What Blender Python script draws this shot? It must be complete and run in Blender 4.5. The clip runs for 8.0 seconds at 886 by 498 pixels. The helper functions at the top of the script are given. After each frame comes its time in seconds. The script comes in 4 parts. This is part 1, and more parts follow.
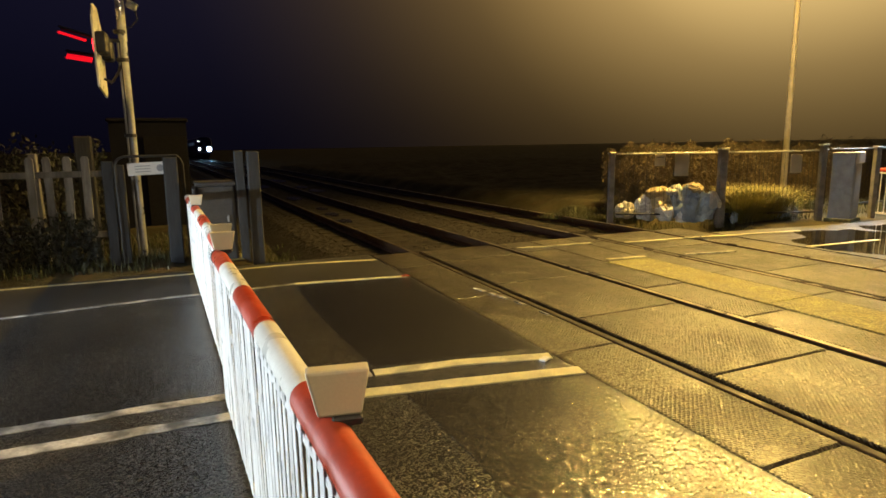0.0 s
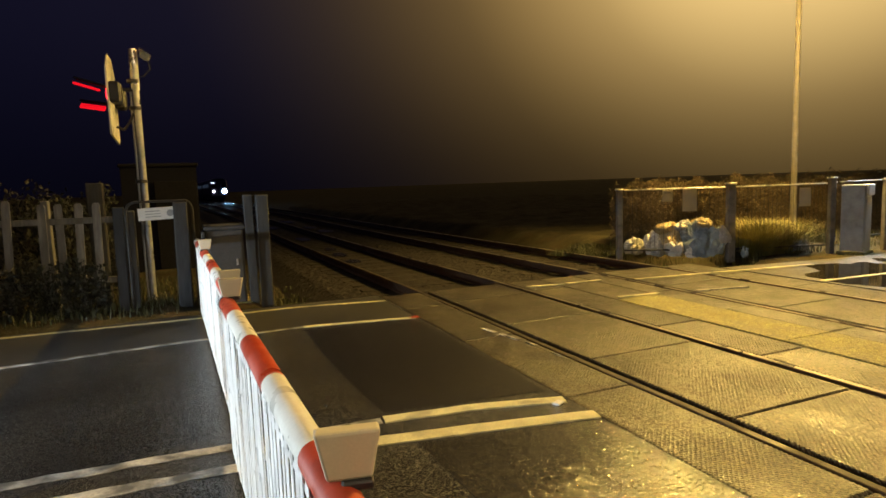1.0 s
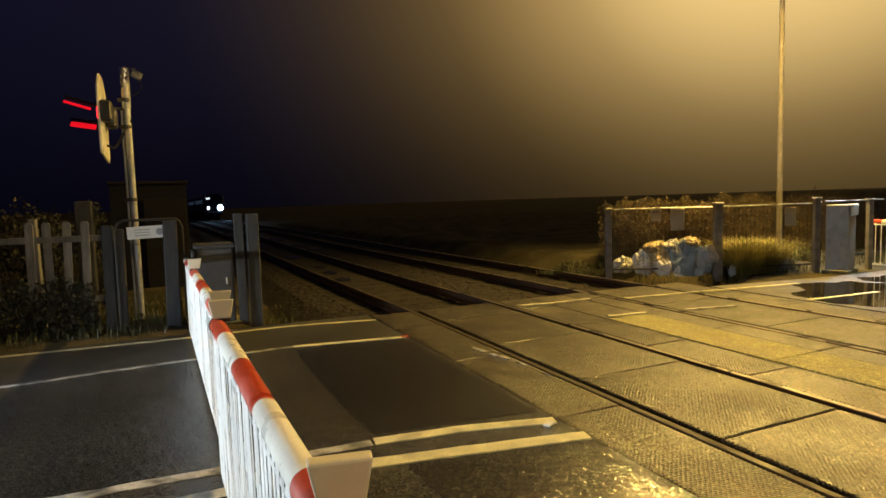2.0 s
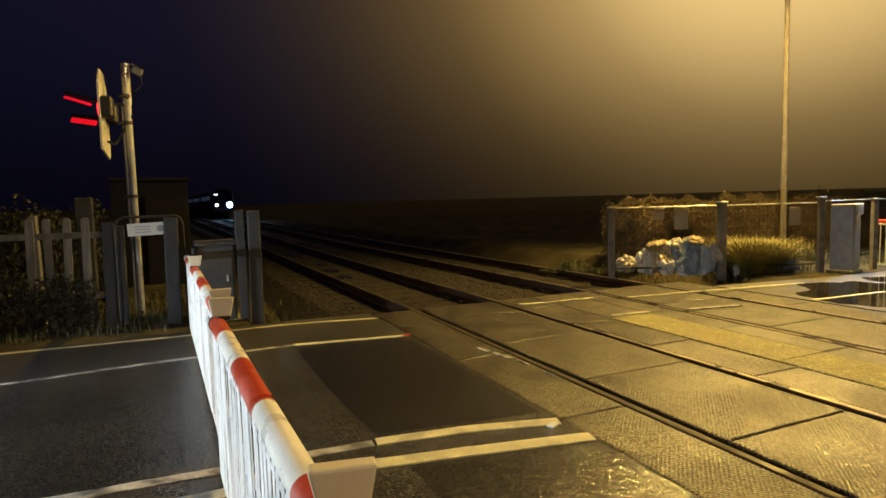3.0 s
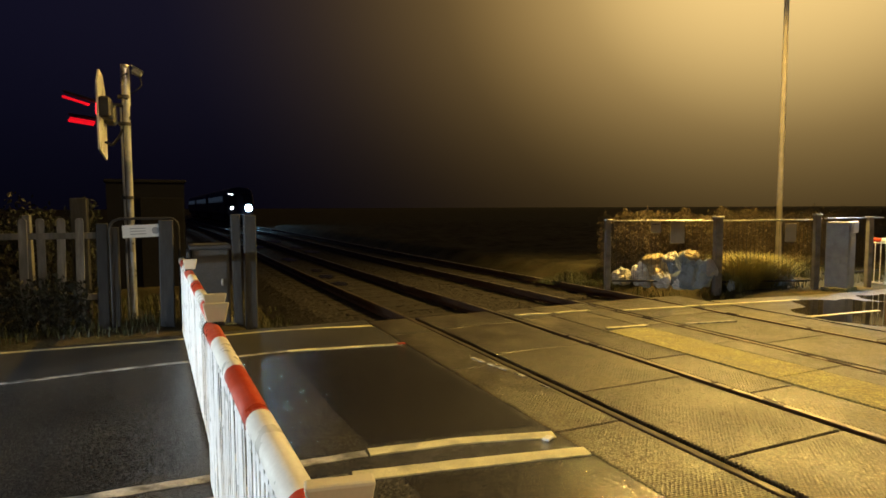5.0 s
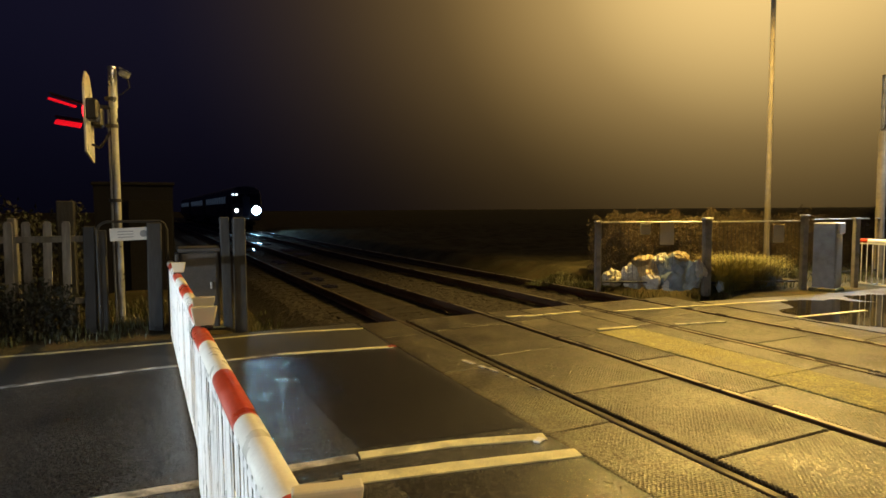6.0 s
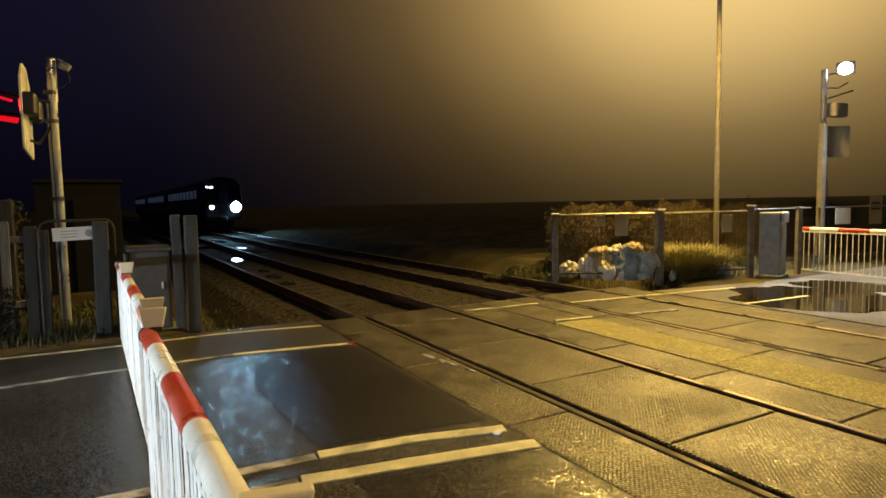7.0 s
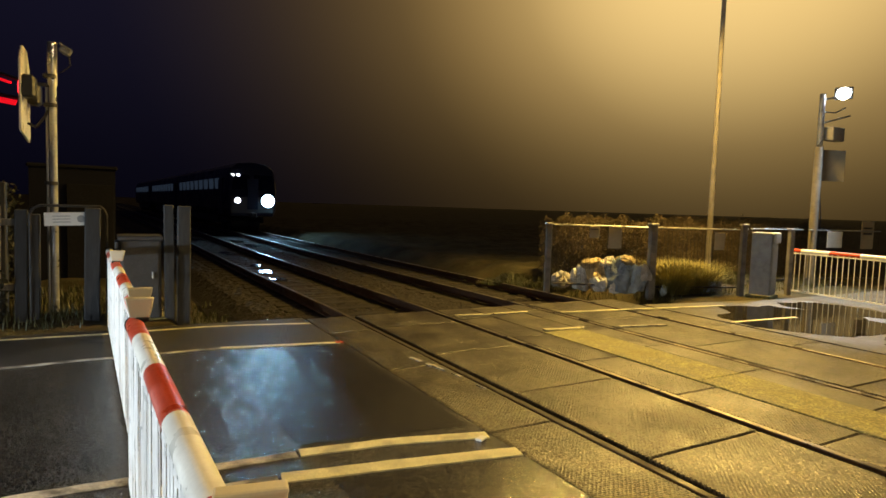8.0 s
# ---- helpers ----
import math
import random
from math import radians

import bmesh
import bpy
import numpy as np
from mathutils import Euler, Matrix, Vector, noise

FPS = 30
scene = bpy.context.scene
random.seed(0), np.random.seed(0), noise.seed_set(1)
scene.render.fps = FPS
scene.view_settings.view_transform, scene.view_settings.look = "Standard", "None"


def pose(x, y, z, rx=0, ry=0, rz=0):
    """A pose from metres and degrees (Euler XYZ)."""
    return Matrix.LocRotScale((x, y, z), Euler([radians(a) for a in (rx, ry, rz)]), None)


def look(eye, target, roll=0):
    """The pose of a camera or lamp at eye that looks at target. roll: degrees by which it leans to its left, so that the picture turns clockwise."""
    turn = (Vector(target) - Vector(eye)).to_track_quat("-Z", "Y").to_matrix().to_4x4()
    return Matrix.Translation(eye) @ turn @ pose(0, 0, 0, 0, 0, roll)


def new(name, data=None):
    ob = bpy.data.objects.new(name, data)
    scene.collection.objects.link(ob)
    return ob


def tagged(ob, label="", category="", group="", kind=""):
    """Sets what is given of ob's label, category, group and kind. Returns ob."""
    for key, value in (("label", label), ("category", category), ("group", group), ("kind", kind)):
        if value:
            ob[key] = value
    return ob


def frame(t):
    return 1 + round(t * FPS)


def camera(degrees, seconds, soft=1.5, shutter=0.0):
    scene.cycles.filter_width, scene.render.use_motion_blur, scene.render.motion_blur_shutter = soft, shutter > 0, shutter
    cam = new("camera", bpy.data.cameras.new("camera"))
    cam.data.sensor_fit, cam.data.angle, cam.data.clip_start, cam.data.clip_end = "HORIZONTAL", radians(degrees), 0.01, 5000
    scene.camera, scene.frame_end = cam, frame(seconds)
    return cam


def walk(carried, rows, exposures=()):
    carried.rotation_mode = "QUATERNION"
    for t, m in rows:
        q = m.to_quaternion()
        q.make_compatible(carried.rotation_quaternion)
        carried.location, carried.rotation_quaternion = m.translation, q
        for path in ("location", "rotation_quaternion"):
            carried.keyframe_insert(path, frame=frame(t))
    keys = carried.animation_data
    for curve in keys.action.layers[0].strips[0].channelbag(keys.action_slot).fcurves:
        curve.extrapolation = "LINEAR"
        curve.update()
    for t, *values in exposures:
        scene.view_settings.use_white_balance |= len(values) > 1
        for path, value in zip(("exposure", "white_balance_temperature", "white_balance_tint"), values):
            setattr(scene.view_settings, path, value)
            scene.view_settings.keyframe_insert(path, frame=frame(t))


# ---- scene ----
cam = camera(73.3, 8.0, soft=1.6)
PATH = [
    (0, (-3.357, 0.176, 1.698), (-2.571, 1.983, 1.355), -1.0),
    (0.5, (-3.352, 0.184, 1.707), (-2.608, 2.012, 1.383), -0.5),
    (1, (-3.346, 0.219, 1.73), (-2.575, 2.052, 1.512), -2.0),
    (1.5, (-3.361, 0.204, 1.751), (-2.571, 2.035, 1.598), -1.1),
    (1.7, (-3.362, 0.186, 1.766), (-2.555, 2.007, 1.595), -1.6),
    (2.8, (-3.346, 0.273, 1.747), (-2.548, 2.103, 1.628), -2.4),
    (3, (-3.348, 0.264, 1.757), (-2.547, 2.089, 1.589), -1.6),
    (3.5, (-3.34, 0.307, 1.783), (-2.547, 2.135, 1.608), -1.9),
    (4, (-3.361, 0.254, 1.771), (-2.558, 2.08, 1.624), -0.3),
    (4.5, (-3.359, 0.283, 1.766), (-2.551, 2.107, 1.621), -0.3),
    (6, (-3.348, 0.308, 1.764), (-2.503, 2.116, 1.63), -0.4),
    (6.5, (-3.333, 0.272, 1.766), (-2.476, 2.068, 1.574), -1.3),
    (7, (-3.318, 0.314, 1.766), (-2.355, 2.059, 1.611), -1.1),
    (7.5, (-3.32, 0.297, 1.776), (-2.371, 2.05, 1.618), 0.4),
    (8, (-3.307, 0.299, 1.772), (-2.326, 2.036, 1.629), 1.8),
]
walk(cam, [(t, look(eye, target, roll)) for t, eye, target, roll in PATH], exposures=((0, 0.28), (1, 0.16), (2, 0.04), (8, 0.0)))

# ---- sky and large lights ----
world = bpy.data.worlds.new("night")
scene.world = world
world.use_nodes = True
world.node_tree.nodes["Background"].inputs[0].default_value = (0.25, 0.3, 0.8, 1)
world.node_tree.nodes["Background"].inputs[1].default_value = 0.004
SODIUM = (9.0, 9.4, 8.5)
FLOOD = (13.0, 8.75, 4.95)


def lamp(name, kind, place, power, colour, size=0.1, target=None, cone=160, blend=0.6):
    data = bpy.data.lights.new(name, kind)
    data.energy, data.color = power, colour
    if kind == "AREA":
        data.shape, data.size = "DISK", size
    else:
        data.shadow_soft_size = size
    if kind == "SPOT":
        data.spot_size, data.spot_blend = radians(cone), blend
    ob = new(name, data)
    ob.matrix_world = look(place, target) if target else pose(*place)
    return ob


# unseen lantern assumed behind the camera, from the boom's shadow and faces lit there
lamp("assumed_street_light", "SPOT", (-1.3, -3.6, 7.2), 1250, (1.0, 0.75, 0.42), 0.16, (-4.6, 2.2, 0), 128, 0.8)
# sodium street lantern, white floodlight on the mast, spots for an assumed, unbuilt car
lamp("sodium_light", "SPOT", (SODIUM[0], SODIUM[1], SODIUM[2] - 0.2), 10500, (1.0, 0.63, 0.145), 0.16, (4.4, 5.6, 0), 160, 0.8)
lamp("flood_light", "SPOT", (FLOOD[0] - 0.22, FLOOD[1] - 0.16, FLOOD[2] - 0.06), 2100, (0.68, 0.84, 1.0), 0.12, (11.0, 7.3, 0), 74, 0.6)
# Added cool-white spots to light skirt and posts; no car stands here.
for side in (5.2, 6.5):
    lamp("assumed_car_beam", "SPOT", (-9.6, side, 0.68), 1500, (0.84, 0.94, 1.0), 0.07, (-3.2, side - 1.3, 0.34), 100, 0.65)


# ---- materials ----
def nodes_of(name):
    m = bpy.data.materials.new(name)
    m.use_nodes = True
    return m, m.node_tree.nodes, m.node_tree.links, m.node_tree.nodes["Principled BSDF"]


def paint(name, colour, rough=0.5, metal=0.0, vary=0.25, scale=8.0, fine=90.0, bump=0.1, dirt=None, dirt_amount=0.35, rough_vary=0.15, spec=0.5, island=0.0, stretch=(1, 1, 1), depth=0.01, coat=0.0, cell=0.0, stones=2.4, dirt_from=0.52, dirt_scale=0.0):
    """A surface with colour variation at two scales, stains, uneven gloss and fine relief."""
    m, n, l, b = nodes_of(name)
    tc = n.new("ShaderNodeTexCoord")
    mp = n.new("ShaderNodeMapping")
    mp.inputs["Scale"].default_value = stretch
    l.new(tc.outputs["Object"], mp.inputs[0])
    if island:
        own, far = n.new("ShaderNodeObjectInfo"), n.new("ShaderNodeMath")
        far.operation = "MULTIPLY"
        far.inputs[1].default_value = 61.0
        l.new(own.outputs["Random"], far.inputs[0])
        l.new(far.outputs[0], mp.inputs["Location"])
    big, small = n.new("ShaderNodeTexNoise"), n.new("ShaderNodeTexNoise")
    for k, s in ((big, scale), (small, fine)):
        k.inputs["Scale"].default_value = s
        k.inputs["Detail"].default_value = 5
        l.new(mp.outputs[0], k.inputs["Vector"])
    ramp = n.new("ShaderNodeMapRange")
    ramp.inputs["From Min"].default_value, ramp.inputs["From Max"].default_value = 0.3, 0.7
    ramp.inputs["To Min"].default_value, ramp.inputs["To Max"].default_value = 1 - vary, 1 + vary
    l.new(big.outputs["Fac"], ramp.inputs["Value"])
    ramp2 = n.new("ShaderNodeMapRange")
    ramp2.inputs["From Min"].default_value, ramp2.inputs["From Max"].default_value = 0.3, 0.7
    ramp2.inputs["To Min"].default_value, ramp2.inputs["To Max"].default_value = 1 - vary * 0.7, 1 + vary * 0.7
    l.new(small.outputs["Fac"], ramp2.inputs["Value"])
    mul = n.new("ShaderNodeMath")
    mul.operation = "MULTIPLY"
    l.new(ramp.outputs[0], mul.inputs[0])
    l.new(ramp2.outputs[0], mul.inputs[1])
    last = mul.outputs[0]
    if cell:
        stone, pick, grain = n.new("ShaderNodeTexVoronoi"), n.new("ShaderNodeSeparateColor"), n.new("ShaderNodeMath")
        stone.inputs["Scale"].default_value = cell
        l.new(mp.outputs[0], stone.inputs["Vector"])
        l.new(stone.outputs["Color"], pick.inputs[0])
        lift = n.new("ShaderNodeMapRange")
        lift.interpolation_type = "SMOOTHSTEP"
        lift.inputs["From Min"].default_value, lift.inputs["From Max"].default_value = 0.35, 1.0
        lift.inputs["To Min"].default_value, lift.inputs["To Max"].default_value = 0.55, stones
        l.new(pick.outputs[0], lift.inputs["Value"])
        grain.operation = "MULTIPLY"
        l.new(last, grain.inputs[0])
        l.new(lift.outputs[0], grain.inputs[1])
        last = grain.outputs[0]
    if island:
        info = n.new("ShaderNodeObjectInfo")
        r3 = n.new("ShaderNodeMapRange")
        r3.inputs["To Min"].default_value, r3.inputs["To Max"].default_value = 1 - island, 1 + island
        l.new(info.outputs["Random"], r3.inputs["Value"])
        m3 = n.new("ShaderNodeMath")
        m3.operation = "MULTIPLY"
        l.new(last, m3.inputs[0])
        l.new(r3.outputs[0], m3.inputs[1])
        last = m3.outputs[0]
    sc = n.new("ShaderNodeVectorMath")
    sc.operation = "SCALE"
    sc.inputs[0].default_value = colour
    l.new(last, sc.inputs["Scale"])
    out = sc.outputs[0]
    if dirt:
        st = n.new("ShaderNodeTexNoise")
        st.inputs["Scale"].default_value, st.inputs["Detail"].default_value = dirt_scale or scale * 0.6 + 1.3, 8
        l.new(mp.outputs[0], st.inputs["Vector"])
        cr = n.new("ShaderNodeMapRange")
        cr.inputs["From Min"].default_value, cr.inputs["From Max"].default_value = dirt_from, dirt_from + 0.18
        cr.inputs["To Max"].default_value = dirt_amount
        l.new(st.outputs["Fac"], cr.inputs["Value"])
        mx = n.new("ShaderNodeMix")
        mx.data_type = "RGBA"
        l.new(cr.outputs[0], mx.inputs[0])
        l.new(out, mx.inputs[6])
        mx.inputs[7].default_value = (*dirt, 1)
        out = mx.outputs[2]
    l.new(out, b.inputs["Base Color"])
    rr = n.new("ShaderNodeMapRange")
    rr.inputs["From Min"].default_value, rr.inputs["From Max"].default_value = 0.35, 0.65
    rr.inputs["To Min"].default_value, rr.inputs["To Max"].default_value = max(0.02, rough - rough_vary), min(1, rough + rough_vary)
    l.new(big.outputs["Fac"], rr.inputs["Value"])
    l.new(rr.outputs[0], b.inputs["Roughness"])
    b.inputs["Metallic"].default_value = metal
    b.inputs["Specular IOR Level"].default_value = spec
    b.inputs["Coat Weight"].default_value = coat
    if bump and cell:
        vo, ad = n.new("ShaderNodeTexVoronoi"), n.new("ShaderNodeMath")
        vo.inputs["Scale"].default_value = cell
        l.new(mp.outputs[0], vo.inputs["Vector"])
        ad.operation = "SUBTRACT"
        l.new(small.outputs["Fac"], ad.inputs[0])
        l.new(vo.outputs["Distance"], ad.inputs[1])
        bp = n.new("ShaderNodeBump")
        bp.inputs["Strength"].default_value, bp.inputs["Distance"].default_value = bump, depth
        l.new(ad.outputs[0], bp.inputs["Height"])
        l.new(bp.outputs[0], b.inputs["Normal"])
    elif bump:
        bp = n.new("ShaderNodeBump")
        bp.inputs["Strength"].default_value, bp.inputs["Distance"].default_value = bump, depth
        l.new(small.outputs["Fac"], bp.inputs["Height"])
        l.new(bp.outputs[0], b.inputs["Normal"])
    return m


def glow(name, colour, strength):
    m, n, l, b = nodes_of(name)
    b.inputs["Base Color"].default_value = (*[0.8 * c for c in colour], 1)
    b.inputs["Emission Color"].default_value = (*colour, 1)
    b.inputs["Emission Strength"].default_value = strength
    b.inputs["Roughness"].default_value = 0.2
    return m


ASPHALT = paint("wet_asphalt", (0.04, 0.039, 0.037), 0.24, vary=0.3, scale=0.9, fine=80, bump=0.4, rough_vary=0.02, depth=0.006, cell=125, spec=0.75, stones=2.0)
GRIT = paint("pale_gritty_asphalt", (0.095, 0.09, 0.08), 0.5, vary=0.35, scale=1.4, fine=60, bump=0.4, rough_vary=0.12, depth=0.008, cell=90, spec=0.5, stones=1.6, dirt=(0.04, 0.037, 0.032), dirt_amount=0.9, dirt_scale=1.3, dirt_from=0.42)
FOOTWAY = paint("rough_footway_asphalt", (0.04, 0.039, 0.037), 0.55, vary=0.3, scale=0.9, fine=60, bump=0.4, rough_vary=0.05, depth=0.008, cell=100, spec=0.25, stones=1.8)
PATCH = paint("new_asphalt", (0.017, 0.0165, 0.017), 0.25, vary=0.2, scale=0.8, fine=70, bump=0.25, rough_vary=0.02, depth=0.008, cell=95, stones=1.4, spec=0.8)
PATCHOLD = paint("older_asphalt_patch", (0.022, 0.021, 0.02), 0.2, vary=0.25, scale=0.8, fine=60, bump=0.16, rough_vary=0.03, depth=0.005, cell=125, stones=1.6, spec=0.85)
CONCRETE = paint("worn_concrete", (0.33, 0.31, 0.13), 0.6, spec=0.25, vary=0.4, scale=2.6, fine=70, bump=0.6, depth=0.012, cell=55, stones=1.3, dirt=(0.14, 0.12, 0.06), dirt_amount=0.5, dirt_scale=2.2, dirt_from=0.48)
RUBBER = paint("crossing_panel", (0.056, 0.049, 0.032), 0.4, vary=0.42, scale=3.2, fine=45, bump=0.5, dirt=(0.018, 0.013, 0.008), dirt_amount=0.9, rough_vary=0.1, island=0.34, depth=0.006, cell=60, stones=1.9, dirt_scale=1.15, dirt_from=0.46, spec=0.5)


def diamonds(m, pitch, strength, depth):
    """Adds an anti-slip relief of small diamonds to a material."""
    n, l = m.node_tree.nodes, m.node_tree.links
    b, old = n["Principled BSDF"], [k for k in n if k.type == "BUMP"][0]
    tc = n.new("ShaderNodeTexCoord")
    waves = []
    for way in ((1.0, 1.0, 0.0), (1.0, -1.0, 0.0)):
        d, k = n.new("ShaderNodeVectorMath"), n.new("ShaderNodeMath")
        d.operation, k.operation = "DOT_PRODUCT", "SINE"
        d.inputs[1].default_value = [c * math.pi / pitch for c in way]
        l.new(tc.outputs["Object"], d.inputs[0])
        l.new(d.outputs["Value"], k.inputs[0])
        waves.append(k.outputs[0])
    mx = n.new("ShaderNodeMath")
    mx.operation = "MAXIMUM"
    l.new(waves[0], mx.inputs[0])
    l.new(waves[1], mx.inputs[1])
    wear, gate, prod = n.new("ShaderNodeTexNoise"), n.new("ShaderNodeMapRange"), n.new("ShaderNodeMath")
    wear.inputs["Scale"].default_value = 1.1
    wear.inputs["Detail"].default_value = 4
    gate.inputs["From Min"].default_value, gate.inputs["From Max"].default_value = 0.4, 0.62
    gate.inputs["To Min"].default_value = 0.12
    l.new(tc.outputs["Object"], wear.inputs["Vector"])
    l.new(wear.outputs["Fac"], gate.inputs["Value"])
    prod.operation = "MULTIPLY"
    l.new(mx.outputs[0], prod.inputs[0])
    l.new(gate.outputs[0], prod.inputs[1])
    bp = n.new("ShaderNodeBump")
    bp.inputs["Strength"].default_value, bp.inputs["Distance"].default_value = strength, depth
    l.new(prod.outputs[0], bp.inputs["Height"])
    l.new(old.outputs[0], bp.inputs["Normal"])
    l.new(bp.outputs[0], b.inputs["Normal"])


def facets(m, cell, tilt):
    """Gives every small stone of a wet surface a tilt of its own, so that single stones glint."""
    n, l = m.node_tree.nodes, m.node_tree.links
    first = [k for k in n if k.type == "BUMP"][0]
    tc, vo, geo = n.new("ShaderNodeTexCoord"), n.new("ShaderNodeTexVoronoi"), n.new("ShaderNodeNewGeometry")
    vo.inputs["Scale"].default_value = cell
    l.new(tc.outputs["Object"], vo.inputs["Vector"])
    mid, mul, add, unit = (n.new("ShaderNodeVectorMath") for _ in range(4))
    mid.operation, mul.operation, add.operation, unit.operation = "SUBTRACT", "MULTIPLY", "ADD", "NORMALIZE"
    mid.inputs[1].default_value = (0.5, 0.5, 0.5)
    mul.inputs[1].default_value = (tilt, tilt, 0.0)
    l.new(vo.outputs["Color"], mid.inputs[0])
    l.new(mid.outputs[0], mul.inputs[0])
    l.new(mul.outputs[0], add.inputs[0])
    l.new(geo.outputs["Normal"], add.inputs[1])
    l.new(add.outputs[0], unit.inputs[0])
    l.new(unit.outputs[0], first.inputs["Normal"])


facets(ASPHALT, 125, 0.42)
facets(PATCHOLD, 100, 0.46)
PATCHOLD.node_tree.nodes["Principled BSDF"].inputs["IOR"].default_value = 1.52
facets(PATCH, 110, 0.42)
facets(RUBBER, 60, 0.3)
diamonds(RUBBER, 0.019, 0.55, 0.005)
LINE = paint("road_paint", (0.6, 0.575, 0.37), 0.5, vary=0.2, scale=5, fine=70, bump=0.3, dirt=(0.16, 0.15, 0.13), dirt_amount=0.55, depth=0.004)
LINE_WORN = paint("worn_road_paint", (0.42, 0.41, 0.38), 0.55, vary=0.35, scale=7, fine=60, bump=0.3, dirt=(0.07, 0.07, 0.066), dirt_amount=0.95, depth=0.004, dirt_from=0.44)
RAIL_TOP = paint("polished_rail", (0.2, 0.18, 0.15), 0.36, metal=1.0, vary=0.15, scale=3, fine=60, bump=0.05)
RAIL_DULL = paint("dull_rail", (0.04, 0.03, 0.02), 0.62, metal=0.1, spec=0.3, vary=0.3, scale=3, fine=60, bump=0.1)
RAIL_SIDE = paint("rusty_rail", (0.09, 0.05, 0.03), 0.6, metal=0.3, vary=0.35, scale=6, fine=70, bump=0.3)
BALLAST = paint("ballast_stone", (0.024, 0.021, 0.019), 0.85, spec=0.15, vary=0.5, scale=9, fine=40, bump=0.6, depth=0.03)
SLEEPER = paint("timber_sleeper", (0.024, 0.021, 0.018), 0.85, spec=0.15, vary=0.25, scale=4, fine=60, bump=0.3, island=0.2)
SOIL = paint("dark_verge", (0.05, 0.045, 0.026), 1.0, spec=0.08, rough_vary=0.0, vary=0.5, scale=0.9, fine=22, bump=0.8, dirt=(0.075, 0.055, 0.032), dirt_amount=0.7, depth=0.04)
GRASS = paint("grass_blade", (0.045, 0.052, 0.018), 0.55, vary=0.45, scale=3, fine=30, bump=0, dirt=(0.12, 0.1, 0.045), dirt_amount=0.6)
# Paler than the verge grass, with colour raised to brighten the clump.
PALEGRASS = paint("pale_clump_grass", (0.2, 0.18, 0.055), 0.6, vary=0.4, scale=3, fine=30, bump=0, dirt=(0.1, 0.11, 0.03), dirt_amount=0.6)
# Leaf colour that stands in for the brown haze beyond the railway fence.
HAZELEAF = paint("brown_haze_leaf", (0.12, 0.096, 0.06), 1.0, vary=0.3, scale=2.5, fine=20, bump=0, spec=0.05, rough_vary=0.0)
HEDGE = paint("dark_leaf", (0.02, 0.022, 0.011), 0.7, vary=0.5, scale=2.5, fine=20, bump=0)
RED = paint("red_boom_paint", (0.42, 0.045, 0.012), 0.42, vary=0.1, scale=7, fine=60, bump=0.06, dirt=(0.25, 0.05, 0.025), dirt_amount=0.35)
WHITE = paint("white_boom_paint", (0.76, 0.75, 0.68), 0.36, vary=0.06, scale=7, fine=70, bump=0.05, dirt=(0.5, 0.48, 0.42), dirt_amount=0.4)
SLATW = paint("white_slat_paint", (0.8, 0.8, 0.78), 0.4, vary=0.07, scale=8, fine=80, bump=0.05, dirt=(0.5, 0.48, 0.44), dirt_amount=0.35, island=0.05)
PLASTIC = paint("cream_lamp_housing", (0.6, 0.55, 0.4), 0.42, vary=0.05, scale=9, fine=120, bump=0.06, dirt=(0.42, 0.37, 0.3), dirt_amount=0.3)
BLACK = paint("black_rubber", (0.018, 0.018, 0.02), 0.5, vary=0.3, scale=12, fine=80, bump=0.15)
GALV = paint("galvanised_steel", (0.42, 0.43, 0.43), 0.42, metal=0.75, vary=0.2, scale=9, fine=60, bump=0.08)
POSTG = paint("dull_grey_post", (0.2, 0.19, 0.175), 0.6, vary=0.25, scale=6, fine=70, bump=0.1, dirt=(0.05, 0.045, 0.035), dirt_amount=0.5)
STEELP = paint("grey_painted_steel", (0.3, 0.31, 0.32), 0.45, vary=0.15, scale=6, fine=70, bump=0.06, dirt=(0.16, 0.15, 0.13), dirt_amount=0.4)
TIMBER = paint("weathered_timber", (0.17, 0.165, 0.155), 0.8, vary=0.35, scale=5, fine=30, bump=0.5, dirt=(0.07, 0.075, 0.055), dirt_amount=0.6, island=0.25, stretch=(1, 1, 0.15))
DARKWOOD = paint("dark_timber", (0.028, 0.03, 0.033), 0.8, vary=0.35, scale=5, fine=30, bump=0.5, island=0.2, stretch=(1, 1, 0.15))
SIGNW = paint("white_sign_plate", (0.72, 0.72, 0.7), 0.4, vary=0.06, scale=5, fine=50, bump=0.03, dirt=(0.4, 0.38, 0.33), dirt_amount=0.35)
SIGNY = paint("buff_sign_plate", (0.45, 0.39, 0.27), 0.45, vary=0.08, scale=5, fine=50, bump=0.03)
POLEDARK = paint("weathered_steel_pole", (0.22, 0.2, 0.17), 0.8, vary=0.2, scale=6, fine=60, bump=0.1, spec=0.2)
MACHINE = paint("dark_machine_paint", (0.05, 0.053, 0.058), 0.6, vary=0.25, scale=6, fine=70, bump=0.1, dirt=(0.03, 0.03, 0.028), dirt_amount=0.5)
BARS = paint("dark_print", (0.05, 0.05, 0.06), 0.5, vary=0.1, scale=9, fine=50, bump=0)
BAGW = paint("white_woven_sack", (0.5, 0.49, 0.46), 0.5, vary=0.2, scale=6, fine=60, bump=0.35, dirt=(0.28, 0.26, 0.22), dirt_amount=0.6, island=0.38)
BAGB = paint("pale_blue_plastic_sack", (0.26, 0.32, 0.38), 0.4, vary=0.2, scale=6, fine=60, bump=0.3, dirt=(0.2, 0.2, 0.2), dirt_amount=0.5, island=0.38)
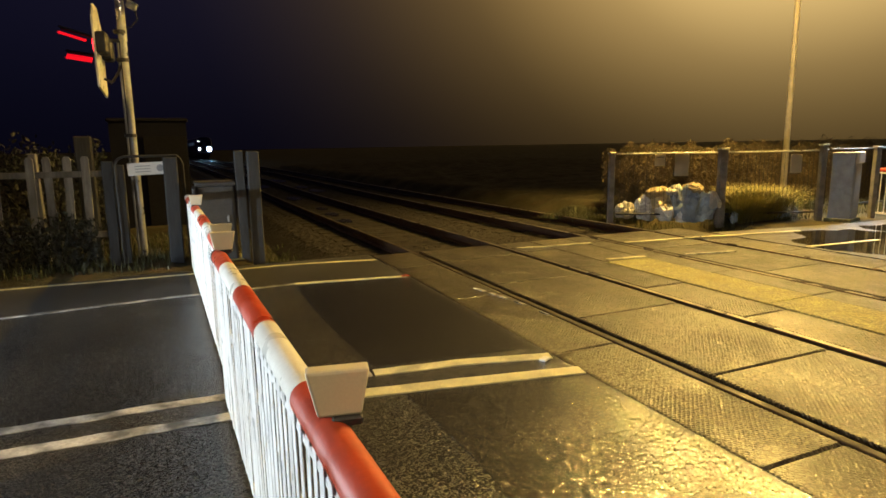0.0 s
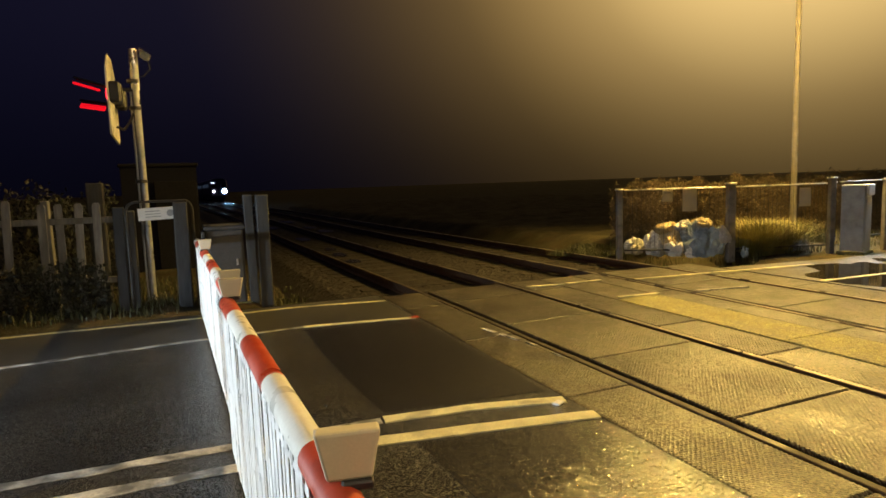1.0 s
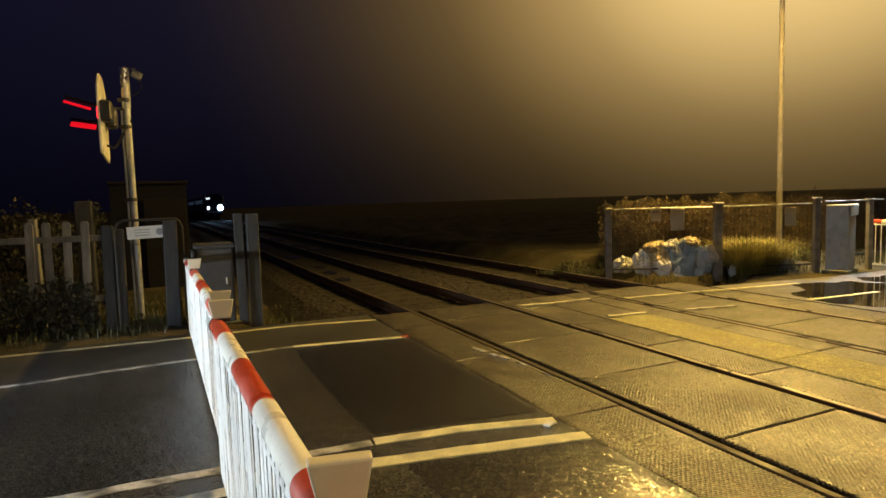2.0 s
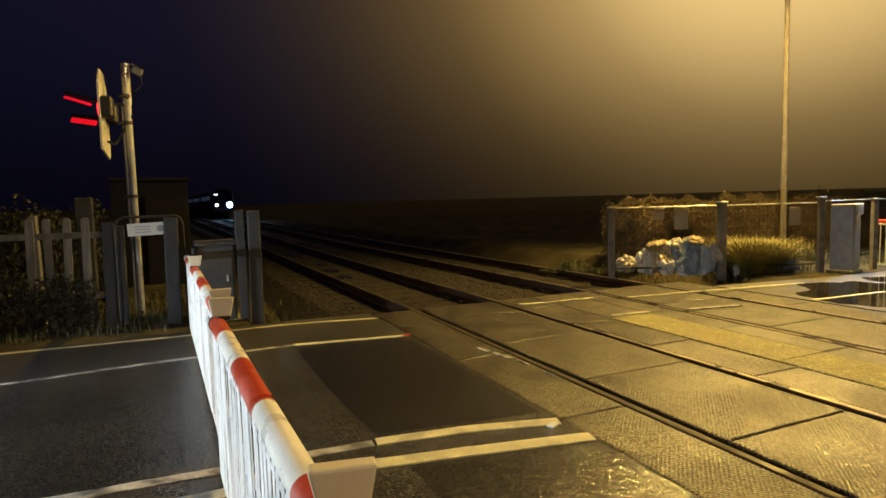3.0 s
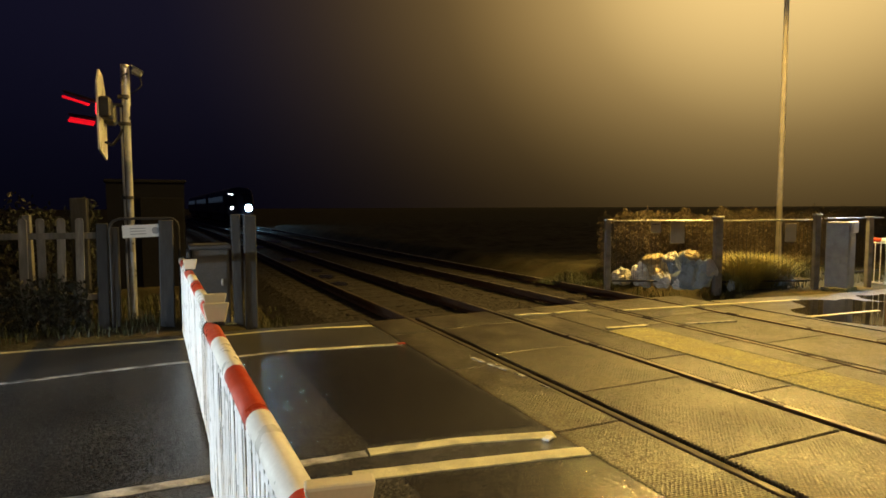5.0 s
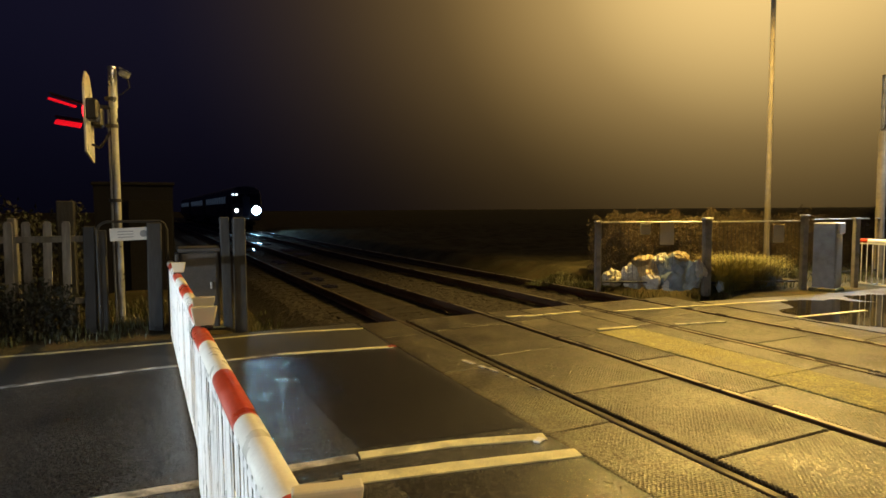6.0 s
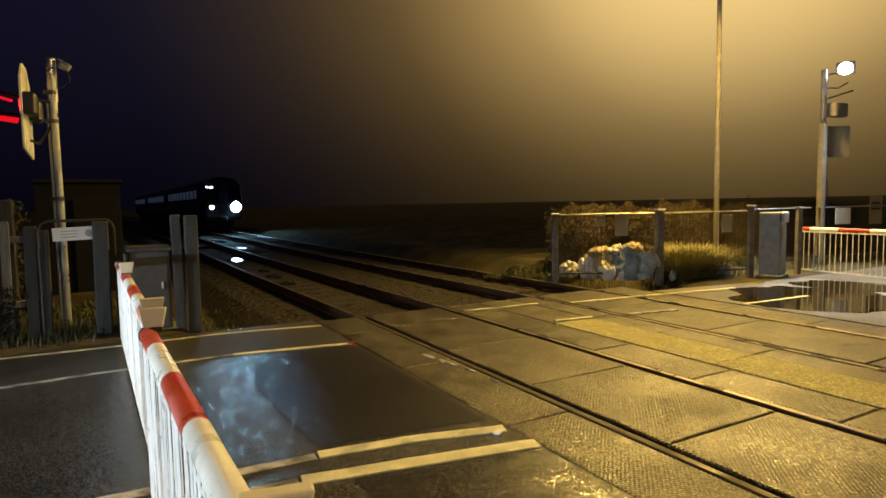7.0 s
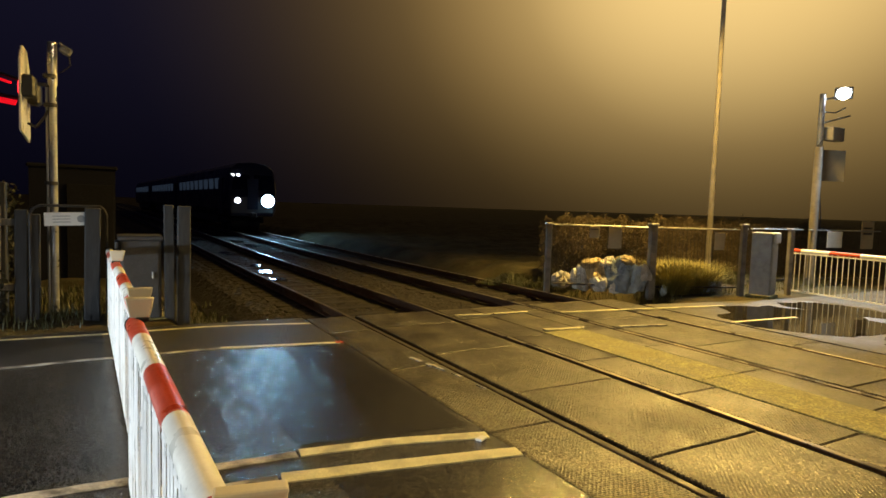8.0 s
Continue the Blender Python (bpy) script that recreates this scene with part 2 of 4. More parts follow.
BAGY = paint("buff_paper_sack", (0.4, 0.32, 0.17), 0.55, vary=0.25, scale=6, fine=60, bump=0.35, dirt=(0.2, 0.16, 0.1), dirt_amount=0.5, island=0.38)
BRICKW = paint("dark_boarding", (0.01, 0.0105, 0.016), 0.9, spec=0.1, vary=0.2, scale=2, fine=40, bump=0.3)
ROOF = paint("slate_roof", (0.012, 0.012, 0.015), 0.9, spec=0.1, vary=0.25, scale=3, fine=30, bump=0.3)
TRAINB = paint("dark_blue_train_paint", (0.018, 0.026, 0.06), 0.45, vary=0.12, scale=2, fine=30, bump=0.02)
TRAING = paint("train_roof_grey", (0.12, 0.12, 0.13), 0.55, vary=0.2, scale=2, fine=30, bump=0.05)
HEADLAMP = glow("headlamp_glow", (0.36, 0.7, 1.0), 220)
MARKER = glow("marker_glow", (0.85, 0.93, 1.0), 60)
CABLIGHT = glow("cab_display_glow", (0.85, 0.93, 1.0), 8)
WINLIGHT = glow("saloon_window_glow", (0.45, 0.68, 1.0), 0.028)
REDGLOW = glow("red_signal_glow", (1.0, 0.02, 0.03), 6.0)
# Emission that stands in for red lamplight on the hoods.
HOODGLOW = glow("red_glowing_hood", (1.0, 0.008, 0.02), 0.7)
FLOODGLOW = glow("flood_glow", (0.8, 0.9, 1.0), 60)
SODGLOW = glow("sodium_glow", (1.0, 0.6, 0.16), 40)
WATER, _n, _l, _b = nodes_of("puddle_water")
_b.inputs["Base Color"].default_value = (0.012, 0.011, 0.009, 1)
_b.inputs["Roughness"].default_value = 0.03
_b.inputs["Specular IOR Level"].default_value = 0.6
_w = _n.new("ShaderNodeTexNoise")
_w.inputs["Scale"].default_value = 7
_bp = _n.new("ShaderNodeBump")
_bp.inputs["Strength"].default_value, _bp.inputs["Distance"].default_value = 0.12, 0.01
_l.new(_w.outputs["Fac"], _bp.inputs["Height"])
_l.new(_bp.outputs[0], _b.inputs["Normal"])
POOL, _n, _l, _b = nodes_of("rippled_pool_water")
_b.inputs["Base Color"].default_value = (0.01, 0.01, 0.009, 1)
_b.inputs["Roughness"].default_value = 0.09
_w = _n.new("ShaderNodeTexNoise")
_w.inputs["Scale"].default_value = 16
_bp = _n.new("ShaderNodeBump")
_bp.inputs["Strength"].default_value, _bp.inputs["Distance"].default_value = 0.35, 0.01
_l.new(_w.outputs["Fac"], _bp.inputs["Height"])
_l.new(_bp.outputs[0], _b.inputs["Normal"])
GLASS, _n, _l, _b = nodes_of("dark_train_glass")
_b.inputs["Base Color"].default_value = (0.01, 0.012, 0.016, 1)
_b.inputs["Roughness"].default_value = 0.06


# ---- mesh helpers ----
def mesh_of(name, bm, material, smooth=False):
    me = bpy.data.meshes.new(name)
    bmesh.ops.recalc_face_normals(bm, faces=bm.faces)
    bm.to_mesh(me)
    bm.free()
    for m in material if isinstance(material, (list, tuple)) else (material,):
        me.materials.append(m)
    if smooth:
        for p in me.polygons:
            p.use_smooth = True
    return me


def part(name, bm, material, parent=None, label="", smooth=False, at=None):
    """Links a bmesh as one mesh object under a thing or a part; also a top-level thing where parent is None."""
    ob = new(name, mesh_of(name, bm, material, smooth))
    if parent:
        ob.parent = parent
    if at is not None:
        ob.matrix_basis = at
    return tagged(ob, label)


def share(name, ob, parent, m):
    """One more piece on the mesh of ob."""
    o = new(name, ob.data)
    o.parent = parent
    o.matrix_basis = m
    return o


def empty(name, m, label, category, group=""):
    e = new(name)
    e.matrix_basis = m
    return tagged(e, label, category, group)


def block(size, at=(0, 0, 0), bevel=0.0, bm=None, segs=1, turn=None):
    own = bmesh.new()
    bmesh.ops.create_cube(own, size=1, matrix=Matrix.Diagonal((*size, 1)))
    if bevel:
        bmesh.ops.bevel(own, geom=own.edges[:], offset=bevel, segments=segs, affect="EDGES", profile=0.5)
    bmesh.ops.transform(own, matrix=Matrix.Translation(at) @ (turn or Matrix()), verts=own.verts)
    return merge(bm, own)


def merge(bm, own):
    if bm is None:
        return own
    me = bpy.data.meshes.new("tmp")
    own.to_mesh(me)
    own.free()
    bm.from_mesh(me)
    bpy.data.meshes.remove(me)
    return bm


def rod(a, b, r, bm=None, n=12, r2=None):
    a, b = Vector(a), Vector(b)
    own = bmesh.new()
    bmesh.ops.create_cone(own, cap_ends=True, segments=n, radius1=r, radius2=r if r2 is None else r2, depth=(b - a).length)
    bmesh.ops.transform(own, matrix=Matrix.Translation((a + b) / 2) @ (b - a).to_track_quat("Z", "Y").to_matrix().to_4x4(), verts=own.verts)
    return merge(bm, own)


def tube(points, r, bm=None, n=8):
    bm = bm or bmesh.new()
    for a, b in zip(points, points[1:]):
        rod(a, b, r, bm, n)
    return bm


def prism(outline, depth, axis="y", at=0.0, bm=None, bevel=0.0):
    """Extrudes a 2D outline: axis y: outline is (x, z); axis x: (y, z); axis z: (x, y)."""
    own = bmesh.new()
    to3 = {"y": lambda p, d: (p[0], d, p[1]), "x": lambda p, d: (d, p[0], p[1]), "z": lambda p, d: (p[0], p[1], d)}[axis]
    lo = [own.verts.new(to3(p, at)) for p in outline]
    hi = [own.verts.new(to3(p, at + depth)) for p in outline]
    own.faces.new(lo)
    own.faces.new(hi)
    for i in range(len(lo)):
        j = (i + 1) % len(lo)
        own.faces.new((lo[i], lo[j], hi[j], hi[i]))
    bmesh.ops.recalc_face_normals(own, faces=own.faces)
    if bevel:
        bmesh.ops.bevel(own, geom=own.edges[:], offset=bevel, segments=2, affect="EDGES", profile=0.5)
    return merge(bm, own)


def sheet(x0, x1, y0, y1, nx, ny, height):
    bm = bmesh.new()
    rows = [[bm.verts.new((x0 + (x1 - x0) * i / nx, y0 + (y1 - y0) * j / ny, 0)) for i in range(nx + 1)] for j in range(ny + 1)]
    for r in rows:
        for v in r:
            v.co.z = height(v.co.x, v.co.y)
    for j in range(ny):
        for i in range(nx):
            bm.faces.new((rows[j][i], rows[j][i + 1], rows[j + 1][i + 1], rows[j + 1][i]))
    return bm


def wob(x, y, s, k=0.0):
    return noise.noise(Vector((x * s, y * s, k)))


def bend(y):
    """Sideways shift of the railway, which leaves the straight beyond the crossing."""
    drift = -0.75 * (1 - math.exp(-(y - 9.5) / 20)) if y > 9.5 else 0.0
    if y < 33:
        return drift
    return drift - (0.00109 * (y - 33) ** 2 if y < 50 else 0.315 + 0.037 * (y - 50))


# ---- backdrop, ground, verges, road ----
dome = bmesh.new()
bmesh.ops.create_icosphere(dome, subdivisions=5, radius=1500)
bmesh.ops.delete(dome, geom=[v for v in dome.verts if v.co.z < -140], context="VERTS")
# The lantern's amber haze is put into the emission colour, centred for the camera.
SKY, _n, _l, _b = nodes_of("night_sky_painted_haze")
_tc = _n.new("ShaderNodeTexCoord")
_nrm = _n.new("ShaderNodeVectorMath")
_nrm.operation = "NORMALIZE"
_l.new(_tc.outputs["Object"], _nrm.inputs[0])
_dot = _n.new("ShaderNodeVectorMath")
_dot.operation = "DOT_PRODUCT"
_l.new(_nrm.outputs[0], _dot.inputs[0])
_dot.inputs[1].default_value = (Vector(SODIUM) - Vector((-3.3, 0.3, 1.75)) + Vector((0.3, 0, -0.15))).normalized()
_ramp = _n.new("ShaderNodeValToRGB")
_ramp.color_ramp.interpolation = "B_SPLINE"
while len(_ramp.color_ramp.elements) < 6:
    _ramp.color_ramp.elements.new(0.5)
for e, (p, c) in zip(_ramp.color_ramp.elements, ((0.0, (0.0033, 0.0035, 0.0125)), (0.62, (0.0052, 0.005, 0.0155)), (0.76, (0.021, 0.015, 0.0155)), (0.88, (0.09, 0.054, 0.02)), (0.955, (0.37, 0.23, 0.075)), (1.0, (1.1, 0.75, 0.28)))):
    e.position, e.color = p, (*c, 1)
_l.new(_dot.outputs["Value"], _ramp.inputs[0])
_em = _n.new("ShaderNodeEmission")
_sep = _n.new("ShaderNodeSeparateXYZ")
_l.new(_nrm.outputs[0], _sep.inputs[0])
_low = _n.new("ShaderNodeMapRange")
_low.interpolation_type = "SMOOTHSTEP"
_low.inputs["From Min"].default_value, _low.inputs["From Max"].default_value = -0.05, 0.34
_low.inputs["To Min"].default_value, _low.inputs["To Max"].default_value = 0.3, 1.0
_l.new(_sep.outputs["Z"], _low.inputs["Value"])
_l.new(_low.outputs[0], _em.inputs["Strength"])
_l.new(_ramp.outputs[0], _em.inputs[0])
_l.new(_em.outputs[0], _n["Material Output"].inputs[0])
tagged(part("backdrop", dome, SKY, smooth=True), "night sky backdrop with the lantern's amber haze painted in", "sky", kind="structure")

bm = bmesh.new()
bmesh.ops.create_circle(bm, cap_ends=True, segments=48, radius=1450, matrix=Matrix.Translation((0, 0, -0.42)))
tagged(part("ground", bm, SOIL), "dark rough ground under the night sky", "ground", kind="structure")


def verge_left(x, y):
    edge = -1.7 + bend(y)
    k = min(1, max(0, (edge - x) / 0.9))
    road = min(1, max(0, (y - 9.2) / 0.4))
    return -0.42 + 0.41 * k + 0.10 * k * road * (0.6 + wob(x, y, 0.9)) + 0.05 * road * k * wob(x, y, 3.1)


def verge_right(x, y):
    edge = 6.3 + bend(y)
    k = min(1, max(0, (x - edge) / 0.9))
    road = min(1, max(0, (y - 8.9) / 0.5))
    return -0.42 + 0.41 * k + 0.10 * k * road * (0.6 + wob(x, y, 0.9)) + 0.05 * road * k * wob(x, y, 3.1)


tagged(part("verge_left", sheet(-26, -0.9, 9.08, 60, 90, 180, verge_left), SOIL, smooth=True), "rough grassy verge beside the railway fence", "verge", kind="structure")
tagged(part("verge_right", sheet(5.4, 34, 6.6, 60, 100, 190, verge_right), SOIL, smooth=True), "rough grassy verge beside the railway fence", "verge", kind="structure")


def road_y(x):
    """Run of the far road edge."""
    return 9.02 - 0.012 * (x + 3) if x < -0.7 else 8.99 - 0.145 * (x + 0.7) * min(1, 0.55 + 0.09 * (x + 0.7))


def road_slab(x0, x1, nx):
    bm = bmesh.new()
    top, low = [], []
    for i in range(nx + 1):
        x = x0 + (x1 - x0) * i / nx
        ya, yb = -2.6, road_y(min(x, 9)) + 0.25
        row = [bm.verts.new((x, ya + (yb - ya) * j / 8, 0)) for j in range(9)]
        top.append(row)
        low.append((bm.verts.new((x, ya, -0.4)), bm.verts.new((x, yb, -0.4))))
    for i in range(nx):
        for j in range(8):
            bm.faces.new((top[i][j], top[i + 1][j], top[i + 1][j + 1], top[i][j + 1]))
        bm.faces.new((top[i][0], low[i][0], low[i + 1][0], top[i + 1][0]))
        bm.faces.new((top[i][8], top[i + 1][8], low[i + 1][1], low[i][1]))
    for i in (0, nx):
        bm.faces.new([*top[i], low[i][1], low[i][0]])
    return bm


tagged(part("road_west", road_slab(-60, -0.70, 30), ASPHALT), "wet worn asphalt road up to the crossing", "road", kind="structure")
tagged(part("road_east", road_slab(5.67, 60, 30), GRIT), "wet worn asphalt road beyond the crossing", "road", kind="structure")


def strip(name, points, width, material, label, z=0.004, thick=0.004, ragged=0.0, category="road marking"):
    """A painted strip along points, with uneven edges."""
    bm = bmesh.new()
    pts = []
    for a, b in zip(points, points[1:]):
        a, b = Vector(a), Vector(b)
        n = max(2, int((b - a).length / 0.12))
        pts += [a.lerp(b, i / n) for i in range(n)]
    pts.append(Vector(points[-1]))
    rows = []
    for i, p in enumerate(pts):
        d = (pts[min(i + 1, len(pts) - 1)] - pts[max(i - 1, 0)]).normalized()
        s = Vector((-d.y, d.x))
        wl = width / 2 * (1 + ragged * wob(p.x * 3, p.y * 3, 3.0, 1.0))
        wr = width / 2 * (1 + ragged * wob(p.x * 3, p.y * 3, 3.0, 7.0))
        rows.append([bm.verts.new((*(p + s * o), h)) for o, h in ((wl, z - thick), (wl, z), (-wr, z), (-wr, z - thick))])
    for a, b in zip(rows, rows[1:]):
        for k in range(3):
            bm.faces.new((a[k], b[k], b[k + 1], a[k + 1]))
    return tagged(part(name, bm, material), label, category, kind="structure")


# dark patches of newer asphalt and a worn lighter band
def patch(name, outline, material, label, z=0.004):
    bm = prism(outline, z + 0.006, "z", -0.006)
    return tagged(part(name, bm, material), label, "road patch", kind="structure")


patch("road_patch", [(-2.16, 7.62), (-2.17, 6.2), (-2.15, 5.2), (-2.1, 4.47), (-0.76, 4.3), (-0.77, 5.7), (-0.8, 7.36)], PATCH, "darker newer asphalt patch in the road")
patch("road_patch", [(-2.05, 3.86), (-2.03, 3.36), (-2.01, 2.9), (-2.03, 2.2), (-1.98, 1.2), (-1.97, -0.4), (-1.4, -0.42), (-0.73, -0.4), (-0.72, 1.5), (-0.74, 3.6)], PATCHOLD, "older dark asphalt reinstatement in the road")
patch("footway_patch", [(-30, 7.5), (-9, 7.5), (-5.07, 7.56), (-3.55, 7.7), (-2.15, 7.72), (-0.735, 7.48), (-0.725, 9.2), (-1.6, 9.22), (-2.2, 9.23), (-9, 9.32), (-30, 9.55)], FOOTWAY, "rougher damp asphalt of the footway", 0.003)
strip("line_1", [(-9, 9.18), (-5.48, 9.08), (-3.4, 8.97), (-2.16, 9.0), (-1.6, 8.93), (-0.73, 8.74)], 0.085, LINE, "white painted edge line of the footway", ragged=0.25)
strip("line_2", [(-9, 7.45), (-5.07, 7.52), (-3.55, 7.66), (-2.15, 7.68)], 0.07, LINE_WORN, "worn white line between road and footway", ragged=0.5)
strip("line_3", [(-2.15, 7.675), (-0.74, 7.43)], 0.08, LINE, "white painted line ending at the panels", z=0.009, thick=0.009, ragged=0.2)
strip("line_4", [(-9, 4.75), (-4.54, 4.43), (-3.2, 4.37), (-2.16, 4.33)], 0.105, LINE_WORN, "worn white centre line on wet asphalt", ragged=0.4)
strip("line_5", [(-9, 4.33), (-4.46, 4.08), (-3.2, 4.03), (-2.37, 4.0)], 0.12, LINE_WORN, "worn white centre line on wet asphalt", ragged=0.35)
strip("line_6", [(-2.14, 4.33), (-1.4, 4.23), (-0.74, 4.05)], 0.12, LINE, "fresh white centre line with a stopped end", z=0.01, thick=0.01, ragged=0.12)
strip("line_7", [(-2.35, 4.0), (-1.5, 3.85), (-0.70, 3.69)], 0.14, LINE, "fresh white centre line reaching the panels", z=0.01, thick=0.01, ragged=0.12)
tagged(part("road_stud", block((0.09, 0.06, 0.018), (-0.83, 4.0, 0.01), 0.005, turn=Matrix.Rotation(0.5, 4, "Z")), SIGNW), "broken white stud at the end of the line", "road stud")
for k, run in enumerate((((-0.24, 6.42), (-0.2, 6.2)), ((-0.19, 6.12), (-0.13, 5.78)), ((-0.12, 5.66), (-0.1, 5.5)), ((-0.1, 5.2), (-0.085, 5.06)))):
    strip(f"line_{15 + k}", list(run), 0.05 - 0.008 * k, LINE_WORN, "ragged pale mortar along the rail", z=0.008, thick=0.02, ragged=1.6, category="mortar")
tagged(part("road_stud", block((0.1, 0.07, 0.014), (-0.75, 7.43, 0.012), 0.004), RED), "red marker at the end of the white line", "road stud")
for k, run in enumerate((((1.62, 8.55), (2.25, 8.42)), ((2.3, 8.44), (2.98, 8.4)), ((3.5, 8.13), (5.0, 7.95)), ((5.05, 7.94), (7.16, 7.62)))):
    strip(f"line_{8 + k}", list(run), 0.08, LINE, "white painted footway line across the panels", z=0.016, thick=0.016, ragged=0.25)
strip("line_12", [(2.26, 7.06), (2.9, 6.98)], 0.09, LINE, "white painted dash across the strip between the tracks", z=0.02, thick=0.02, ragged=0.25)
strip("line_13", [(3.55, 6.85), (4.4, 6.68)], 0.07, LINE_WORN, "worn white dash across the panels", z=0.016, thick=0.016, ragged=0.25)
strip("line_14", [(5.72, 6.42), (7.3, 6.3)], 0.08, LINE, "white painted footway line beyond the crossing", z=0.014, thick=0.014, ragged=0.25)

# ---- puddles ----
def puddle(cx, cy, rx, ry, seed, turn=0.0):
    pts = []
    for i in range(56):
        a = i / 56 * math.tau
        k = 1 + 0.34 * noise.noise(Vector((1.3 * math.cos(a), 1.3 * math.sin(a), seed))) + 0.16 * noise.noise(Vector((4 * math.cos(a), 4 * math.sin(a), seed + 9)))
        p = Vector((rx * k * math.cos(a), ry * k * math.sin(a)))
        p.rotate(Matrix.Rotation(turn, 2))
        pts.append((cx + p.x, cy + p.y))
    bm = prism(pts, 0.012, "z", -0.005)
    return tagged(part("puddle", bm, WATER), "shallow rain puddle on the road beyond the tracks", "puddle", kind="structure")


puddle(7.15, 6.2, 1.45, 1.35, 3.0, 0.2)
puddle(9.1, 6.6, 0.75, 0.9, 8.0, 0.3)
puddle(7.1, 3.9, 1.0, 0.7, 5.0, -0.9)


# ---- railway ----
def rail_mesh(x0, y0, y1, step):
    prof = [(-0.07, -0.159), (0.07, -0.159), (0.07, -0.148), (0.012, -0.128), (0.01, -0.045), (0.035, -0.032), (0.035, -0.006), (0.027, 0.0), (-0.027, 0.0), (-0.035, -0.006), (-0.035, -0.032), (-0.01, -0.045), (-0.012, -0.128), (-0.07, -0.148)]
    bm = bmesh.new()
    rings = []
    n = max(1, int((y1 - y0) / step))
    for i in range(n + 1):
        y = y0 + (y1 - y0) * i / n
        rings.append([bm.verts.new((x0 + bend(y) + px, y, pz)) for px, pz in prof])
    for a, b in zip(rings, rings[1:]):
        for k in range(len(prof)):
            j = (k + 1) % len(prof)
            f = bm.faces.new((a[k], a[j], b[j], b[k]))
            f.material_index = 1 if k in (6, 7, 8) else 0
    bm.faces.new(rings[0])
    bm.faces.new(rings[-1])
    return bm


for x in (0.0, 1.505, 3.42, 4.925):
    tagged(part("rail", rail_mesh(x, -40, 220, 2.0), [RAIL_SIDE, RAIL_DULL if x == 0 else RAIL_TOP]), "steel railway rail with a polished head", "rail", "rails of the two tracks")


def ballast_height(x, y):
    c = x - bend(y)
    side = min(1, max(0, (c + 1.55) / 0.55)) * min(1, max(0, (6.5 - c) / 0.55))
    return -0.42 + (0.22 + 0.03 * wob(x, y, 7) + 0.025 * wob(x, y, 17, 3)) * side


def ballast(y0, y1, nx, ny):
    bm = sheet(-1.75, 6.7, y0, y1, nx, ny, lambda x, y: 0)
    for v in bm.verts:
        v.co.x += bend(v.co.y)
        v.co.z = ballast_height(v.co.x, v.co.y)
    return bm


tagged(part("ballast_north", ballast(9.1, 30, 150, 330), BALLAST), "dark crushed stone ballast under the tracks", "ballast", kind="stuff")
tagged(part("ballast_far", ballast(30, 200, 30, 170), BALLAST), "dark crushed stone ballast under the tracks", "ballast", kind="stuff")
tagged(part("ballast_south", ballast(-40, -2.6, 30, 60), BALLAST), "dark crushed stone ballast under the tracks", "ballast", kind="stuff")


def ballast_pool(x, y, rx, ry, seed):
    """Standing rain water in a hollow of the ballast between the rails."""
    pts = []
    for i in range(40):
        a = i / 40 * math.tau
        k = 1 + 0.5 * noise.noise(Vector((1.6 * math.cos(a), 1.6 * math.sin(a), seed))) + 0.3 * noise.noise(Vector((4 * math.cos(a), 4 * math.sin(a), seed + 5)))
        pts.append((x + bend(y) + rx * k * math.cos(a), y + ry * k * math.sin(a)))
    tagged(part("puddle", prism(pts, 0.03, "z", -0.2), POOL), "rain water standing in the ballast between rails", "puddle", kind="structure")


for x, y, rx, ry, seed in ((0.72, 16.9, 0.2, 0.4, 1.0), (0.85, 18.6, 0.16, 0.3, 2.0), (0.6, 15.2, 0.2, 0.3, 3.0), (2.5, 26.6, 0.3, 1.0, 4.0), (2.45, 29.5, 0.3, 0.8, 5.0), (0.9, 23.0, 0.3, 0.7, 6.0), (0.8, 31.0, 0.35, 1.2, 7.0), (2.4, 36.0, 0.35, 1.5, 8.0)):
    ballast_pool(x, y, rx, ry, seed)
first = None
for cx in (0.7525, 4.1725):
    for k in range(90):
        y = 9.55 + 0.65 * k
        m = pose(cx + bend(y), y, -0.262, 0, 0, random.uniform(-0.6, 0.6))
        if first is None:
            first = part("sleeper", block((2.5, 0.25, 0.15), bevel=0.015), SLEEPER, at=m)
            tagged(first, "dark creosoted timber sleeper in ballast", "sleeper", "sleepers of the two tracks")
        else:
            o = new("sleeper", first.data)
            o.matrix_basis = m
            tagged(o, "dark creosoted timber sleeper in ballast", "sleeper", "sleepers of the two tracks")


# ---- crossing deck: ribbed panels in strips between and beside the rails ----
tagged(part("deck_bed", block((6.5, 11.6, 0.2), (2.48, 3.3, -0.3)), BLACK), "dark bed under the crossing panels", "bed", kind="structure")


def ribbed(width, length, pitch=0.034, edge=0.014):
    """A slab with notched long edges and worn arrises; top at z = 0."""
    bm = bmesh.new()
    n = int((length - 2 * edge) / (pitch / 2))
    ys = [-length / 2] + [-length / 2 + edge + (length - 2 * edge) * i / n for i in range(n + 1)] + [length / 2]
    rows = []
    for i, y in enumerate(ys):
        end = i in (0, len(ys) - 1)
        w = width / 2 - (0.015 if i % 2 else 0.0)
        z = -0.012 if end else 0.0
        rows.append([bm.verts.new(c) for c in ((-width / 2, y, -0.16), (-width / 2, y, -0.022), (-w, y, z - 0.004), (-width / 2 + 0.03, y, z), (width / 2 - 0.03, y, z), (w, y, z - 0.004), (width / 2, y, -0.022), (width / 2, y, -0.16))])
    for a, b in zip(rows, rows[1:]):
        for k in range(7):
            bm.faces.new((a[k], a[k + 1], b[k + 1], b[k]))
    bm.faces.new(rows[0])
    bm.faces.new(rows[-1])
    return bm


